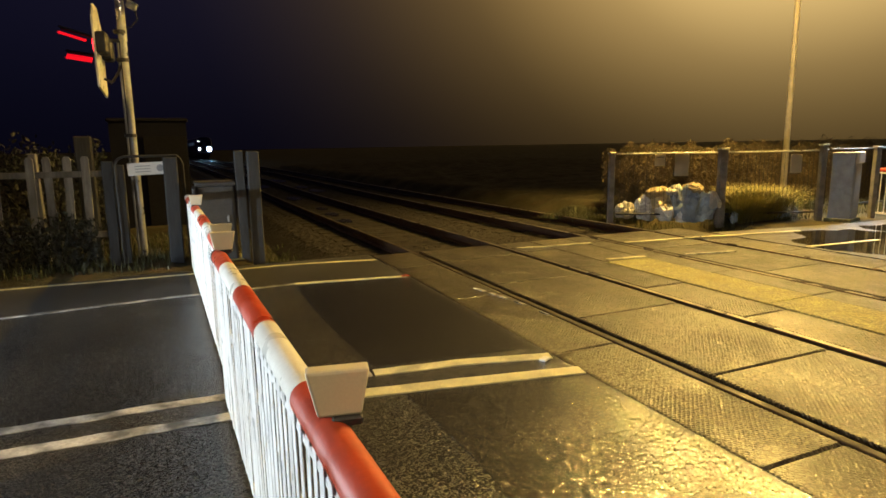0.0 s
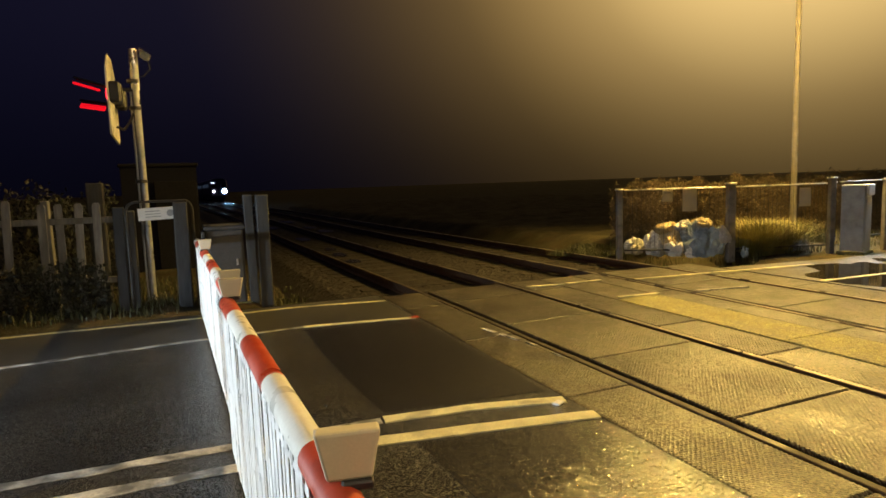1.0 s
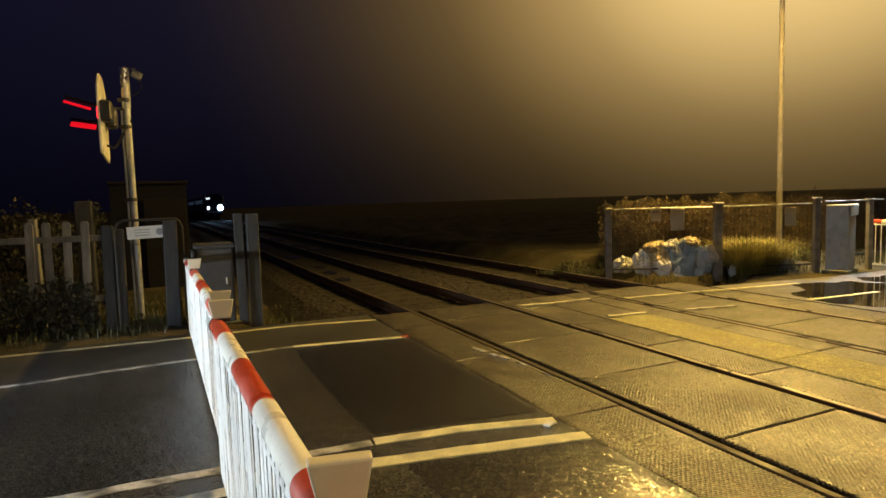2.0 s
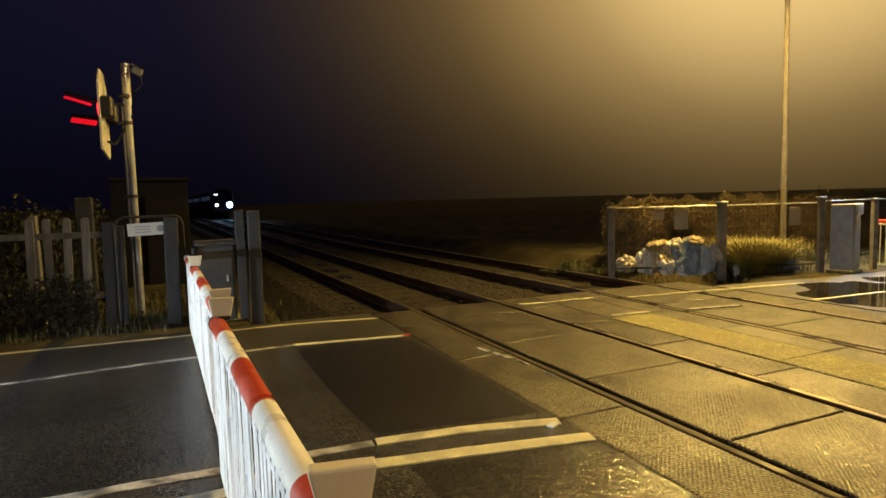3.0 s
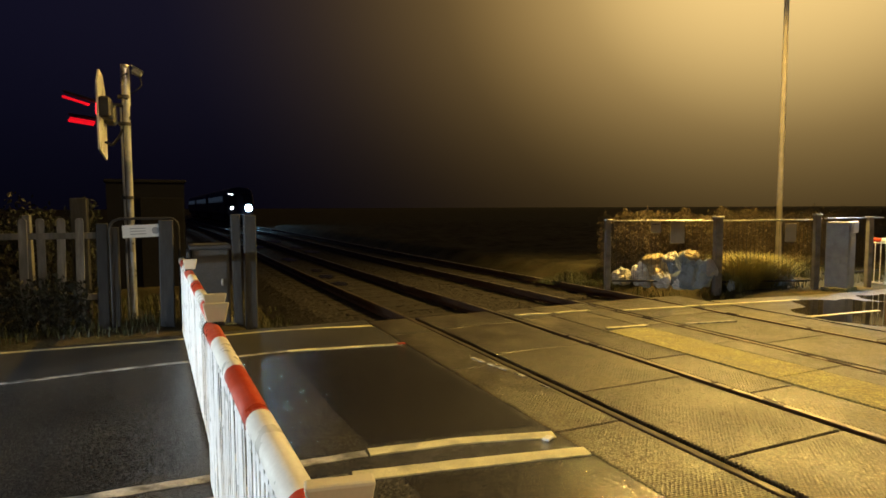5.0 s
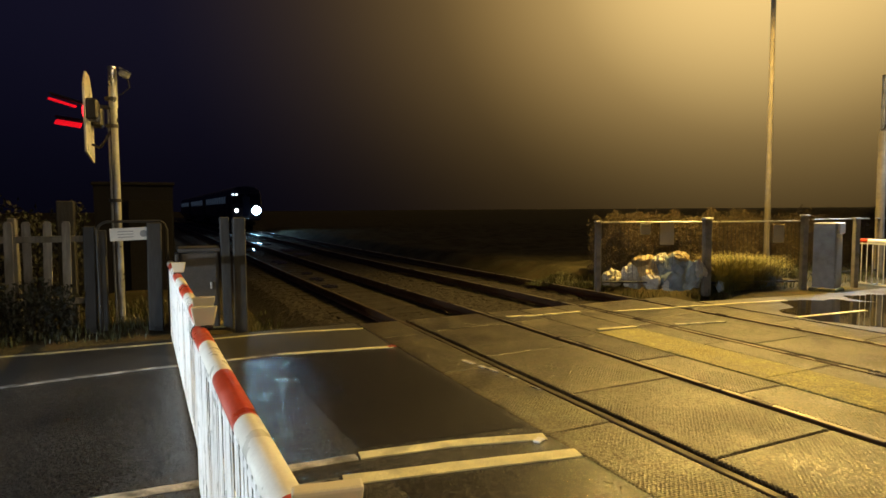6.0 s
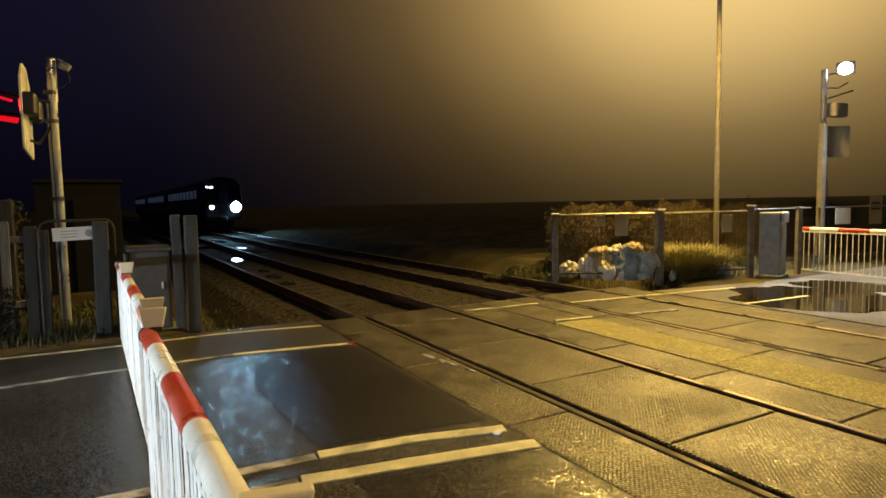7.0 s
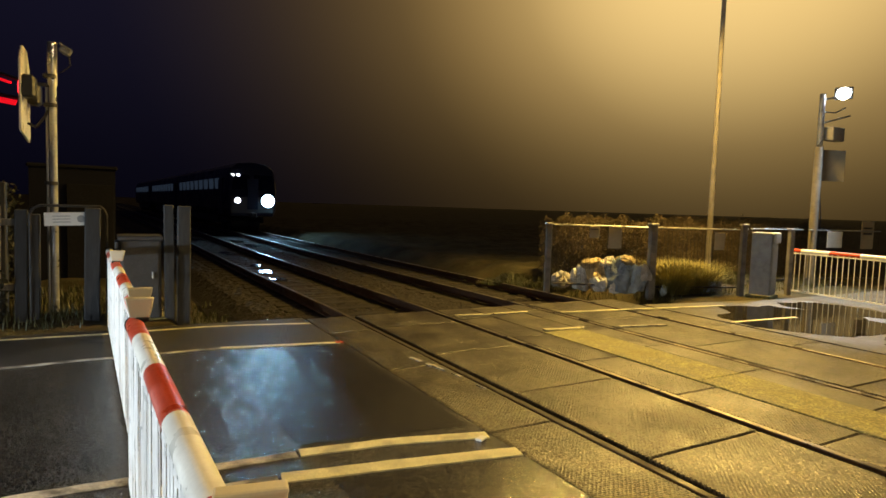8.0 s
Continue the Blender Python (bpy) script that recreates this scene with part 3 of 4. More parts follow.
deck = tagged(new("crossing_deck"), "ribbed rubber level crossing deck between the rails", "crossing deck", kind="structure")
STRIPS = [(-0.685, -0.045, 1.95, 4.1), (0.105, 1.40, 1.64, 4.84), (1.555, 2.175, 1.36, 4.15), (2.905, 3.365, 1.36, 4.4), (3.525, 4.82, 1.95, 5.5), (4.98, 5.64, 1.36, 5.0)]
for x0, x1, step, joint in STRIPS:
    made = None
    y = joint - step * 8
    while y + step < 9.15:
        if y > -2.9:
            m = pose((x0 + x1) / 2, y + step / 2, -0.002 + random.uniform(-0.003, 0.002), random.uniform(-0.12, 0.12), random.uniform(-0.15, 0.15), 0)
            if made is None:
                made = part("panel", ribbed(x1 - x0, step - 0.007), RUBBER, deck, at=m)
            else:
                share("panel", made, deck, m)
        y += step
    rest = 9.12 - y
    if rest > 0.2:
        part("panel", ribbed(x1 - x0, rest - 0.009), RUBBER, deck, at=pose((x0 + x1) / 2, y + rest / 2, -0.002))
made = None
for k in range(4):
    m = pose(2.54, -2.12 + 2.6 * k, 0.0, random.uniform(-0.05, 0.05), random.uniform(-0.05, 0.05), 0)
    if made is None:
        made = part("slab", block((0.71, 2.598, 0.16), (0, 0, -0.078), 0.008), CONCRETE, deck, "pale worn concrete slab", at=m)
    else:
        tagged(share("slab", made, deck, m), "pale worn concrete slab")

part("panel", ribbed(0.71, 2.1), RUBBER, deck, at=pose(2.54, 8.05, -0.002))


# ---- barriers ----
def boom_mesh(length, band, first_red, r=0.049, first=None):
    bm = bmesh.new()
    n, rings, y = 24, [], 0.0
    cuts = [0.0] + ([first] if first else [])
    while cuts[-1] < length - 1e-6:
        cuts.append(min(length, cuts[-1] + band))
    for c in cuts:
        rings.append([bm.verts.new((r * math.cos(math.tau * i / n), -c, r * 1.05 * math.sin(math.tau * i / n))) for i in range(n)])
    for j, (a, b) in enumerate(zip(rings, rings[1:])):
        for i in range(n):
            f = bm.faces.new((a[i], a[(i + 1) % n], b[(i + 1) % n], b[i]))
            f.material_index = (j + (0 if first_red else 1)) % 2
            f.smooth = True
    bm.faces.new(rings[0])
    bm.faces.new(rings[-1])
    return bm


def lamp_housing():
    """Hooded boom lamp: a tapered box, wide above, with rounded edges."""
    return prism([(-0.055, 0.0), (0.052, 0.0), (0.076, 0.118), (-0.08, 0.118)], 0.05, "y", -0.025, bevel=0.008)


def barrier(m, length, lamps, label, group, slat_w=0.05, pitch=0.078, thin=0.0035, skirt_from=0.10, skirt_to=None, side=-1, band=0.665, first=None, lens_side=1, mid=True):
    """A lowered boom; local y = 0 is its tip, it runs along -y to the machine; z = 0 is the road."""
    top = empty("crossing_barrier", m, label, "barrier", group)
    boom = part("boom", boom_mesh(length, band, True, first=first), [RED, WHITE], top, "red and white banded boom", at=pose(0, 0, 1.0))
    part("end_cap", rod((0, 0.012, 1.0), (0, -0.004, 1.0), 0.055, n=20), BLACK, top)
    skirt_to = skirt_to or length - 0.5
    sx = side * 0.043
    for z, h, name in ((0.945, 0.025, "top_rail"), (0.075, 0.03, "bottom_rail"), (0.68, 0.025, "middle_rail")):
        if name == "middle_rail" and not mid:
            continue
        off = sx + (0.012 if name == "middle_rail" else 0.006) * -side
        part(name, block((0.012, skirt_to - skirt_from, h), (off, -(skirt_from + skirt_to) / 2, z), 0.002), SLATW, top, "white painted rail")
    made = None
    k = 0
    y = skirt_from + 0.01
    while y < skirt_to:
        mm = pose(sx, -y, 0.52, random.uniform(-0.35, 0.35), random.uniform(-0.3, 0.3), random.uniform(-3, 3))
        if made is None:
            made = part("slat", block((thin, slat_w, 0.92), bevel=0.001), SLATW, top, at=mm)
        else:
            share("slat", made, top, mm)
        y += pitch
    for y in lamps:
        housing = part("boom_lamp", lamp_housing(), PLASTIC, top, "cream plastic lamp housing", at=pose((0.026 if side < 0 else -0.012) + 0.001, -y, 1.054, 0, 0, -13 if side < 0 else -4))
        part("bracket", block((0.075, 0.075, 0.022), (0.016, -0.004, -0.008), 0.005), BLACK, housing)
        part("lens", rod((0, 0.022 * lens_side, 0.07), (0, 0.03 * lens_side, 0.07), 0.045, n=20), GLASS, housing)
    for y in (0.9, 2.3, 3.7):
        if y < skirt_to:
            part("hanger", block((0.016, 0.04, 0.06), (sx * 0.5, -y, 0.945), 0.003), GALV, top)
    return top


def along(y, flip=False):
    """Pose on the line of the western barriers."""
    return pose(-3.079 - 0.035 * (y - 1.7), y, 0, 0, 0, 2.0 + (180 if flip else 0))


barrier(along(4.30), 5.3, (0.05, 2.76), "lowered red and white barrier boom with white slatted skirt", "barriers of the crossing", band=0.67, first=0.5)
barrier(pose(-3.135, 4.62, 0, 0, 0, 181.7), 5.1, (0.07, 3.18), "lowered red and white boom on the road's far side", "barriers of the crossing", side=1, lens_side=-1)
barrier(pose(10.64, 8.49, 0, 0, 0, -8), 6.4, (3.2,), "lowered barrier boom with an open barred skirt beyond the tracks", "barriers of the crossing", slat_w=0.014, pitch=0.125, thin=0.014, side=-1, band=0.67, first=0.36, mid=False)


def machine(m, label, group="barrier machines"):
    """Pedestal with the drive that carries a boom."""
    top = empty("barrier_machine", m, label, "barrier machine", group)
    part("housing", block((0.52, 0.62, 1.12), (0, 0, 0.58), 0.03, segs=2), MACHINE, top)
    part("lid", block((0.58, 0.68, 0.06), (0, 0, 1.17), 0.02, segs=2), MACHINE, top)
    part("plinth", block((0.66, 0.76, 0.06), (0, 0, 0.0), 0.01), CONCRETE, top)
    part("boom_arm", block((0.05, 0.5, 0.16), (-0.3, -0.12, 1.05), 0.015), MACHINE, top)
    part("door", block((0.44, 0.012, 0.9), (0, -0.315, 0.6), 0.004), MACHINE, top)
    part("handle", block((0.03, 0.03, 0.1), (0.15, -0.33, 0.65), 0.006), GALV, top)
    return top


machine(pose(-2.9, 9.95, 0.02), "grey steel barrier machine behind the road edge")
machine(pose(-2.75, -1.15, 0.0, 0, 0, 180), "grey steel barrier machine beside the footway")


# ---- western side: fence, signal, posts, hut, hedge ----
def picket_mesh(h, w=0.105, t=0.02):
    return prism([(-w / 2, 0), (w / 2, 0), (w / 2, h - 0.035), (w * 0.3, h), (-w * 0.3, h), (-w / 2, h - 0.035)], t, "y", -t / 2, bevel=0.003)


def picket_fence(a, b, h, label):
    a, b = Vector(a), Vector(b)
    d = b - a
    turn = math.degrees(math.atan2(d.y, d.x))
    top = empty("picket_fence", pose(a.x, a.y, 0, 0, 0, turn), label, "fence")
    n = int(d.length / 0.225)
    kinds = [part("picket", picket_mesh(h + e), TIMBER, top, at=pose(0.05 + 0.225 * i, -0.04, 0.06, 0, random.uniform(-2, 2), 0)) for i, e in enumerate((0, 0.05, -0.05, 0.02))]
    for i in range(4, n):
        if random.random() < 0.03:
            continue
        share("picket", random.choice(kinds), top, pose(0.05 + 0.225 * i + random.uniform(-0.015, 0.015), -0.04, 0.06, random.uniform(-1.5, 1.5), random.uniform(-2.5, 2.5), 0))
    for z in (0.5, 1.38):
        part("rail", block((d.length, 0.045, 0.09), (d.length / 2, 0, z), 0.006), TIMBER, top)
    post = None
    for i in range(int(d.length / 1.8) + 1):
        m = pose(0.12 + 1.8 * i, 0.06, 0, 0, random.uniform(-1, 1), 0)
        post = part("post", block((0.1, 0.1, 1.7), (0, 0, 0.83), 0.01), TIMBER, top, at=m) if post is None else share("post", post, top, m)
    return top


picket_fence((-12.5, 11.1), (-4.35, 10.1), 1.62, "weathered grey timber picket fence by the road")


def timber_post(x, y, w, d, h, label, turn=0.0):
    bm = block((w, d, h + 0.3), (0, 0, h / 2 - 0.15), 0.012)
    for v in bm.verts:
        v.co.x += 0.008 * wob(v.co.z * 3, x, 1.0)
    return tagged(part("post", bm, DARKWOOD, at=pose(x, y, 0, 0, random.uniform(-0.8, 0.8), turn)), label, "post", "timber posts by the road")


for x, y, w, d, h in ((-4.32, 9.88, 0.14, 0.14, 1.56), (-4.17, 9.93, 0.12, 0.12, 1.5), (-3.5, 9.72, 0.19, 0.16, 1.6), (-2.53, 9.68, 0.13, 0.14, 1.67), (-2.36, 9.55, 0.17, 0.17, 1.66)):
    timber_post(x, y, w, d, h, "dark weathered timber post at the road edge")
timber_post(-4.65, 10.55, 0.22, 0.2, 1.92, "square timber post rising above the picket fence")

hoop = empty("pipe_hoop", pose(-3.9, 9.8, 0), "bent dark steel pipe hoop between posts", "pipe")
part("pipe", tube([(-0.3, 0, 0), (-0.3, 0, 1.5), (-0.26, 0, 1.58), (-0.18, 0, 1.62), (0.5, 0, 1.62), (0.55, 0, 1.58), (0.58, 0, 1.5), (0.58, 0, 0)], 0.018), BLACK, hoop)

sign = empty("notice_sign", pose(-3.79, 9.86, 1.44, 0, -2, -4), "small white notice sign on a timber post", "sign")
part("plate", block((0.52, 0.012, 0.18), (0, 0, 0), 0.003), SIGNW, sign)
part("arm", block((0.06, 0.1, 0.05), (0.2, 0.05, 0.0), 0.004), GALV, sign)
part("badge", rod((0.17, -0.007, 0.0), (0.17, -0.01, 0.0), 0.05, n=16), STEELP, sign)
for k in range(3):
    part("print_bar", block((0.2, 0.003, 0.011), (-0.06, -0.0075, 0.04 - 0.04 * k)), STEELP, sign)

# road signal seen almost edge-on: pole, backing board, red lamps with long hoods, small camera on top
sig = empty("road_signal", pose(-3.97, 10.5, 0), "tall crossing signal with red lamps lit, seen edge-on", "signal")
part("pole", rod((0, 0, -0.05), (0.0, 0, 3.3), 0.047, n=20), GALV, sig)
part("pole_sleeve", rod((0, 0, 3.3), (0, 0, 3.9), 0.06, n=20), GALV, sig, "thicker upper sleeve")
part("conduit", rod((-0.075, 0.03, 0), (-0.075, 0.03, 3.3), 0.016, n=12), STEELP, sig)
for z in (1.9, 3.0, 3.4):
    part("clamp", rod((-0.03, 0, z), (-0.03, 0, z + 0.05), 0.085, n=18), BLACK, sig)
board = part("backing_board", prism([(-0.44, -0.52), (0.36, -0.62), (0.44, -0.54), (0.44, 0.42), (0.18, 0.64), (-0.18, 0.64), (-0.44, 0.42)], 0.03, "x", 0, bevel=0.006), SIGNW, sig, "pale backing board", at=pose(-0.34, -0.05, 3.12, 0, 0, -1))
for y, z in ((-0.28, 0.08), (0.28, 0.06)):
    box = part("lamp_case", block((0.16, 0.3, 0.3), (0.1, y, z), 0.03), BLACK, board)
part("cable_arm", tube([(-0.3, 0, 2.75), (-0.2, 0, 2.7), (-0.1, 0, 2.85), (-0.06, 0, 2.95)], 0.018), BLACK, sig)
part("board_arm", block((0.34, 0.05, 0.05), (-0.17, 0, 3.3), 0.008), BLACK, sig)


def half_hood(length, r):
    """Curved visor over a lamp, open below and at the sides."""
    bm = bmesh.new()
    n = 10
    rings = []
    for x, rr in ((0, r), (-length, r * 0.95)):
        for k in (1.0, 0.95):
            rings.append([bm.verts.new((x, rr * k * math.cos(math.pi * (0.25 + 0.5 * i / n)), rr * k * math.sin(math.pi * (0.25 + 0.5 * i / n)))) for i in range(n + 1)])
    for a, b in ((0, 2), (1, 3), (0, 1), (2, 3)):
        for i in range(n):
            bm.faces.new((rings[a][i], rings[a][i + 1], rings[b][i + 1], rings[b][i]))
    return bm


for y, z, turn_x, turn_y, wide in ((-0.28, 0.06, 10, 17, 0.12), (0.26, -0.12, 30, 8, 0.13)):
    lensp = part("red_lamp", rod((-0.012, y, z), (-0.016, y, z), 0.09, n=20), REDGLOW, board, "glowing red lamp lens")
    part("hood", half_hood(0.42, 0.13), BLACK, lensp, at=pose(-0.03, y, z, 0, turn_y, 0))
    # Lining emits red itself, tilted so its face shows to the camera.
    part("hood_lining", block((0.33, wide, 0.03), (-0.25, 0, 0.03), 0.006), HOODGLOW, lensp, "hood lining glowing red in place of lamplight", at=pose(-0.03, y, z, turn_x, turn_y, 0))
cctv = part("small_camera", block((0.15, 0.09, 0.09), (0.16, -0.05, 3.79), 0.02, turn=Matrix.Rotation(0.5, 4, "Y")), STEELP, sig)
part("camera_visor", block((0.18, 0.11, 0.012), (0.17, -0.05, 3.845), 0.003, turn=Matrix.Rotation(0.5, 4, "Y")), STEELP, cctv)
part("loose_cable", tube([(0.1, -0.04, 3.85), (0.2, -0.05, 3.75), (0.22, -0.05, 3.6), (0.12, -0.04, 3.5), (0.06, -0.03, 3.48)], 0.008), BLACK, sig)


def hut(m, w, d, h, label):
    top = empty("lineside_hut", m, label, "hut")
    part("wall", block((w, d, h), (0, 0, h / 2 - 0.1)), BRICKW, top)
    part("roof", block((w + 0.08, d + 0.08, 0.08), (0, 0, h - 0.06), 0.02), ROOF, top)
    part("door", block((0.85, 0.05, 1.98), (w * 0.2, -d / 2 - 0.02, 1.0), 0.008), ROOF, top)
    return top


hut(pose(-3.95, 15.8, 0.0, 0, 0, 2), 1.5, 2.4, 2.4, "low dark lineside hut behind the fence")


def leaves(count, size, box, seed, keep):
    """Many small bent leaves in an uneven volume."""
    rng = random.Random(seed)
    vs, fs = [], []
    made = 0
    while made < count:
        p = Vector([rng.uniform(a, b) for a, b in box])
        if not keep(p):
            continue
        q = Euler((rng.uniform(0, 6.28), rng.uniform(0, 6.28), rng.uniform(0, 6.28))).to_matrix()
        s = size * rng.uniform(0.6, 1.4)
        k = len(vs)
        vs += [tuple(p + q @ Vector(c) * s) for c in ((-0.5, 0, 0), (0, -0.28, 0.08), (0.55, 0, 0), (0, 0.28, 0.08))]
        fs += [(k, k + 1, k + 2), (k, k + 2, k + 3)]
        made += 1
    return vs, fs


def stuff(name, vs, fs, material, label, category):
    me = bpy.data.meshes.new(name)
    me.from_pydata(vs, [], fs)
    me.materials.append(material)
    return tagged(new(name, me), label, category, kind="stuff")


def hedge(name, x0, x1, y0, y1, z1, count, size, seed, label, shape=0.35, material=None):
    def keep(p):
        top = z1 * (0.78 + shape * wob(p.x, p.y, 0.8, seed) + 0.2 * wob(p.x, p.y, 2.4, seed + 3))
        return 0 < p.z < top and wob(p.x * 1.2, p.y + p.z * 1.2, 1.6, seed) > -0.28
    vs, fs = leaves(count, size, ((x0, x1), (y0, y1), (0, z1 * 1.25)), seed, keep)
    return stuff(name, vs, fs, material or HEDGE, label, "hedge")


hedge("hedge", -14, -4.6, 11.3, 13.2, 2.3, 16000, 0.09, 1, "dark overgrown hedge behind the picket fence")
hedge("bramble", -8.5, -4.5, 9.7, 10.2, 0.9, 5000, 0.07, 2, "brambles growing through the picket fence")


def grass(name, area, count, high, seed, ground, label, lean=0.35, material=None):
    rng = random.Random(seed)
    vs, fs = [], []
    for _ in range(count):
        x, y = rng.uniform(area[0], area[1]), rng.uniform(area[2], area[3])
        if wob(x, y, 1.1, seed) < -0.15:
            continue
        z = ground(x, y) - 0.02
        h, a, w = high * rng.uniform(0.4, 1.2), rng.uniform(0, math.tau), 0.008
        dx, dy = math.cos(a), math.sin(a)
        k = len(vs)
        l = lean * h * rng.uniform(0.3, 1.4)
        vs += [(x - dy * w, y + dx * w, z), (x + dy * w, y - dx * w, z), (x + dx * l * 0.4 - dy * w * 0.7, y + dy * l * 0.4 + dx * w * 0.7, z + h * 0.6), (x + dx * l * 0.4 + dy * w * 0.7, y + dy * l * 0.4 - dx * w * 0.7, z + h * 0.6), (x + dx * l, y + dy * l, z + h)]
        fs += [(k, k + 1, k + 3, k + 2), (k + 2, k + 3, k + 4)]
    return stuff(name, vs, fs, material or GRASS, label, "grass")


grass("verge_grass", (-6, -1.2, 9.4, 13), 4500, 0.17, 4, verge_left, "rough wet grass on the verge by the posts")
grass("verge_grass", (6.3, 14, 8.7, 13), 9000, 0.22, 5, verge_right, "rough wet grass on the verge by the fence")
grass("bank_grass", (4.6, 6.4, 11.2, 13.4), 2500, 0.16, 9, lambda x, y: -0.05 + 0.1 * wob(x, y, 0.9), "low pale grass on the bank by the track", 0.5)
grass("grass_clump", (7.2, 8.7, 8.95, 9.8), 9000, 0.6, 6, verge_right, "tall pale grass clump against the fence", 1.1, PALEGRASS)


# ---- eastern side: mesh fence, sacks, cabinet, masts ----
POSTS = [(5.02, 10.4, 1.46), (6.88, 9.2, 1.52), (8.95, 8.5, 1.56)]


def fence_post(x, y, h, w=0.13):
    p = empty("fence_post", pose(x, y, 0, 0, 0, -22), "stout grey fence post with a capped top", "post", "posts of the railway fence")
    part("shaft", block((w, w, h + 0.1), (0, 0, h / 2 - 0.05), 0.012), POSTG, p)
    part("cap", block((w + 0.03, w + 0.03, 0.035), (0, 0, h + 0.012), 0.008), GALV, p)
    return p


for x, y, h in POSTS:
    fence_post(x, y, h, 0.15 if y == 9.2 else 0.115)
fence_post(10.27, 8.22, 1.49, 0.11)
ALL = POSTS + [(10.3, 9.3, 1.5), (12.4, 9.1, 1.5), (15.2, 8.6, 1.5)]
for (xa, ya, ha), (xb, yb, hb) in zip(ALL, ALL[1:]):
    a, b = Vector((xa, ya, 0)), Vector((xb, yb, 0))
    d = b - a
    panel = empty("mesh_fence", pose(xa, ya, 0, 0, 0, math.degrees(math.atan2(d.y, d.x))), "dark welded mesh fence panel with a pale top rail", "fence", "panels of the railway fence")
    part("top_rail", block((d.length - 0.2, 0.04, 0.03), (d.length / 2, 0, 1.46), 0.008), GALV, panel)
    part("bottom_rail", block((d.length - 0.2, 0.04, 0.04), (d.length / 2, 0, 0.18), 0.008), BLACK, panel)
    wire = None
    for i in range(1, int(d.length / 0.09)):
        m = pose(0.09 * i, 0, 0.82)
        wire = part("wire", block((0.005, 0.005, 1.26)), BLACK, panel, at=m) if wire is None else share("wire", wire, panel, m)
# Both hedges are added; their even brown imitates lamplit haze.
hedge("hedge", 6.8, 9.8, 11.2, 13.0, 1.95, 70000, 0.042, 11, "brown leaf hedge standing in for haze behind the fence", 0.06, HAZELEAF)
hedge("hedge", 9.6, 18, 10.6, 12.6, 1.95, 70000, 0.042, 12, "brown leaf hedge standing in for haze behind the fence", 0.06, HAZELEAF)


def plate(x, y, z, w, h, label, material=None, turn=-20, bars=3):
    s = empty("notice_plate", pose(x, y, z, 0, 0, turn), label, "sign", "notices on the fence")
    part("panel", block((w, 0.012, h), (0, 0, 0), 0.003), material or SIGNW, s)
    for k in range(bars):
        part("print_bar", block((w * 0.7, 0.003, h * 0.06), (0, -0.0075, h * (0.25 - 0.2 * k))), BARS, s)
    return s


plate(6.12, 9.55, 1.22, 0.3, 0.46, "pale notice plate on the railway fence", SIGNY, -20, 0)
plate(5.75, 9.78, 1.32, 0.22, 0.24, "small pale notice plate on the railway fence", SIGNY, -20, 1)
plate(8.3, 8.62, 1.2, 0.24, 0.38, "pale notice plate on the railway fence", SIGNY, -20, 0)


def sack(m, size, seed, material, label):
    """A slumped sack with folds and torn rims."""
    bm = bmesh.new()
    bmesh.ops.create_icosphere(bm, subdivisions=5, radius=0.5)
    for v in bm.verts:
        p = v.co.copy()
        fold = 1 - 2 * abs(noise.noise(p * 3.4 + Vector((0, seed, 0))))
        fine = 1 - 2 * abs(noise.noise(p * 8.5 + Vector((seed, 0, seed))))
        k = 0.9 + 0.42 * noise.noise(p * 1.9 + Vector((seed, 0, 0))) + 0.17 * fold + 0.09 * fine
        top = 0.16 * max(0, fold) * max(0, p.z)
        v.co = Vector((p.x * size[0] * k, p.y * size[1] * k, (max(p.z, -0.34) + top) * size[2] * k))
    return tagged(part("rubbish_sack", bm, material, at=m), label, "sack", "sacks dumped by the fence")


for k, (x, y, z, sx, sy, sz, mat_, lab) in enumerate((
        (5.72, 10.72, 0.2, 0.5, 0.42, 0.42, BAGW, "crumpled dirty white sack by the fence"),
        (5.95, 10.35, 0.26, 0.6, 0.5, 0.6, BAGW, "crumpled dirty white sack by the fence"),
        (6.12, 10.0, 0.32, 0.62, 0.5, 0.72, BAGY, "crumpled buff sack by the fence"),
        (6.36, 9.66, 0.34, 0.66, 0.5, 0.82, BAGB, "full pale blue plastic sack by the fence"),
        (6.6, 9.38, 0.3, 0.5, 0.42, 0.66, BAGB, "full pale blue plastic sack by the fence"),
        (6.05, 10.15, 0.62, 0.6, 0.45, 0.3, BAGY, "torn buff sack lying on the heap"),
        (6.3, 9.9, 0.66, 0.5, 0.4, 0.3, BAGW, "torn white sack lying on the heap"),
        (6.55, 9.6, 0.74, 0.6, 0.42, 0.26, BAGY, "torn buff sack lying on the heap"),
        (6.0, 9.85, 0.18, 0.36, 0.3, 0.4, BAGW, "small crumpled white bag by the fence"),
        (6.25, 9.6, 0.14, 0.34, 0.26, 0.3, BAGW, "small crumpled white bag by the fence"),
        (6.72, 9.2, 0.5, 0.3, 0.24, 0.36, BAGW, "small crumpled white bag by the fence"),
        (7.1, 9.02, 0.12, 0.2, 0.16, 0.26, BAGB, "small pale blue bag on the verge"),
        (8.42, 9.0, 0.18, 0.42, 0.3, 0.32, BAGB, "small pale blue bag in the grass"),
        (8.66, 8.86, 0.16, 0.2, 0.16, 0.26, BAGW, "small white bag in the grass"))):
    sack(pose(x, y, z * 0.92, 0, 0, 37 * k), (sx * 0.88, sy * 0.88, sz * 0.9), 3.7 * k + 1, mat_, lab)

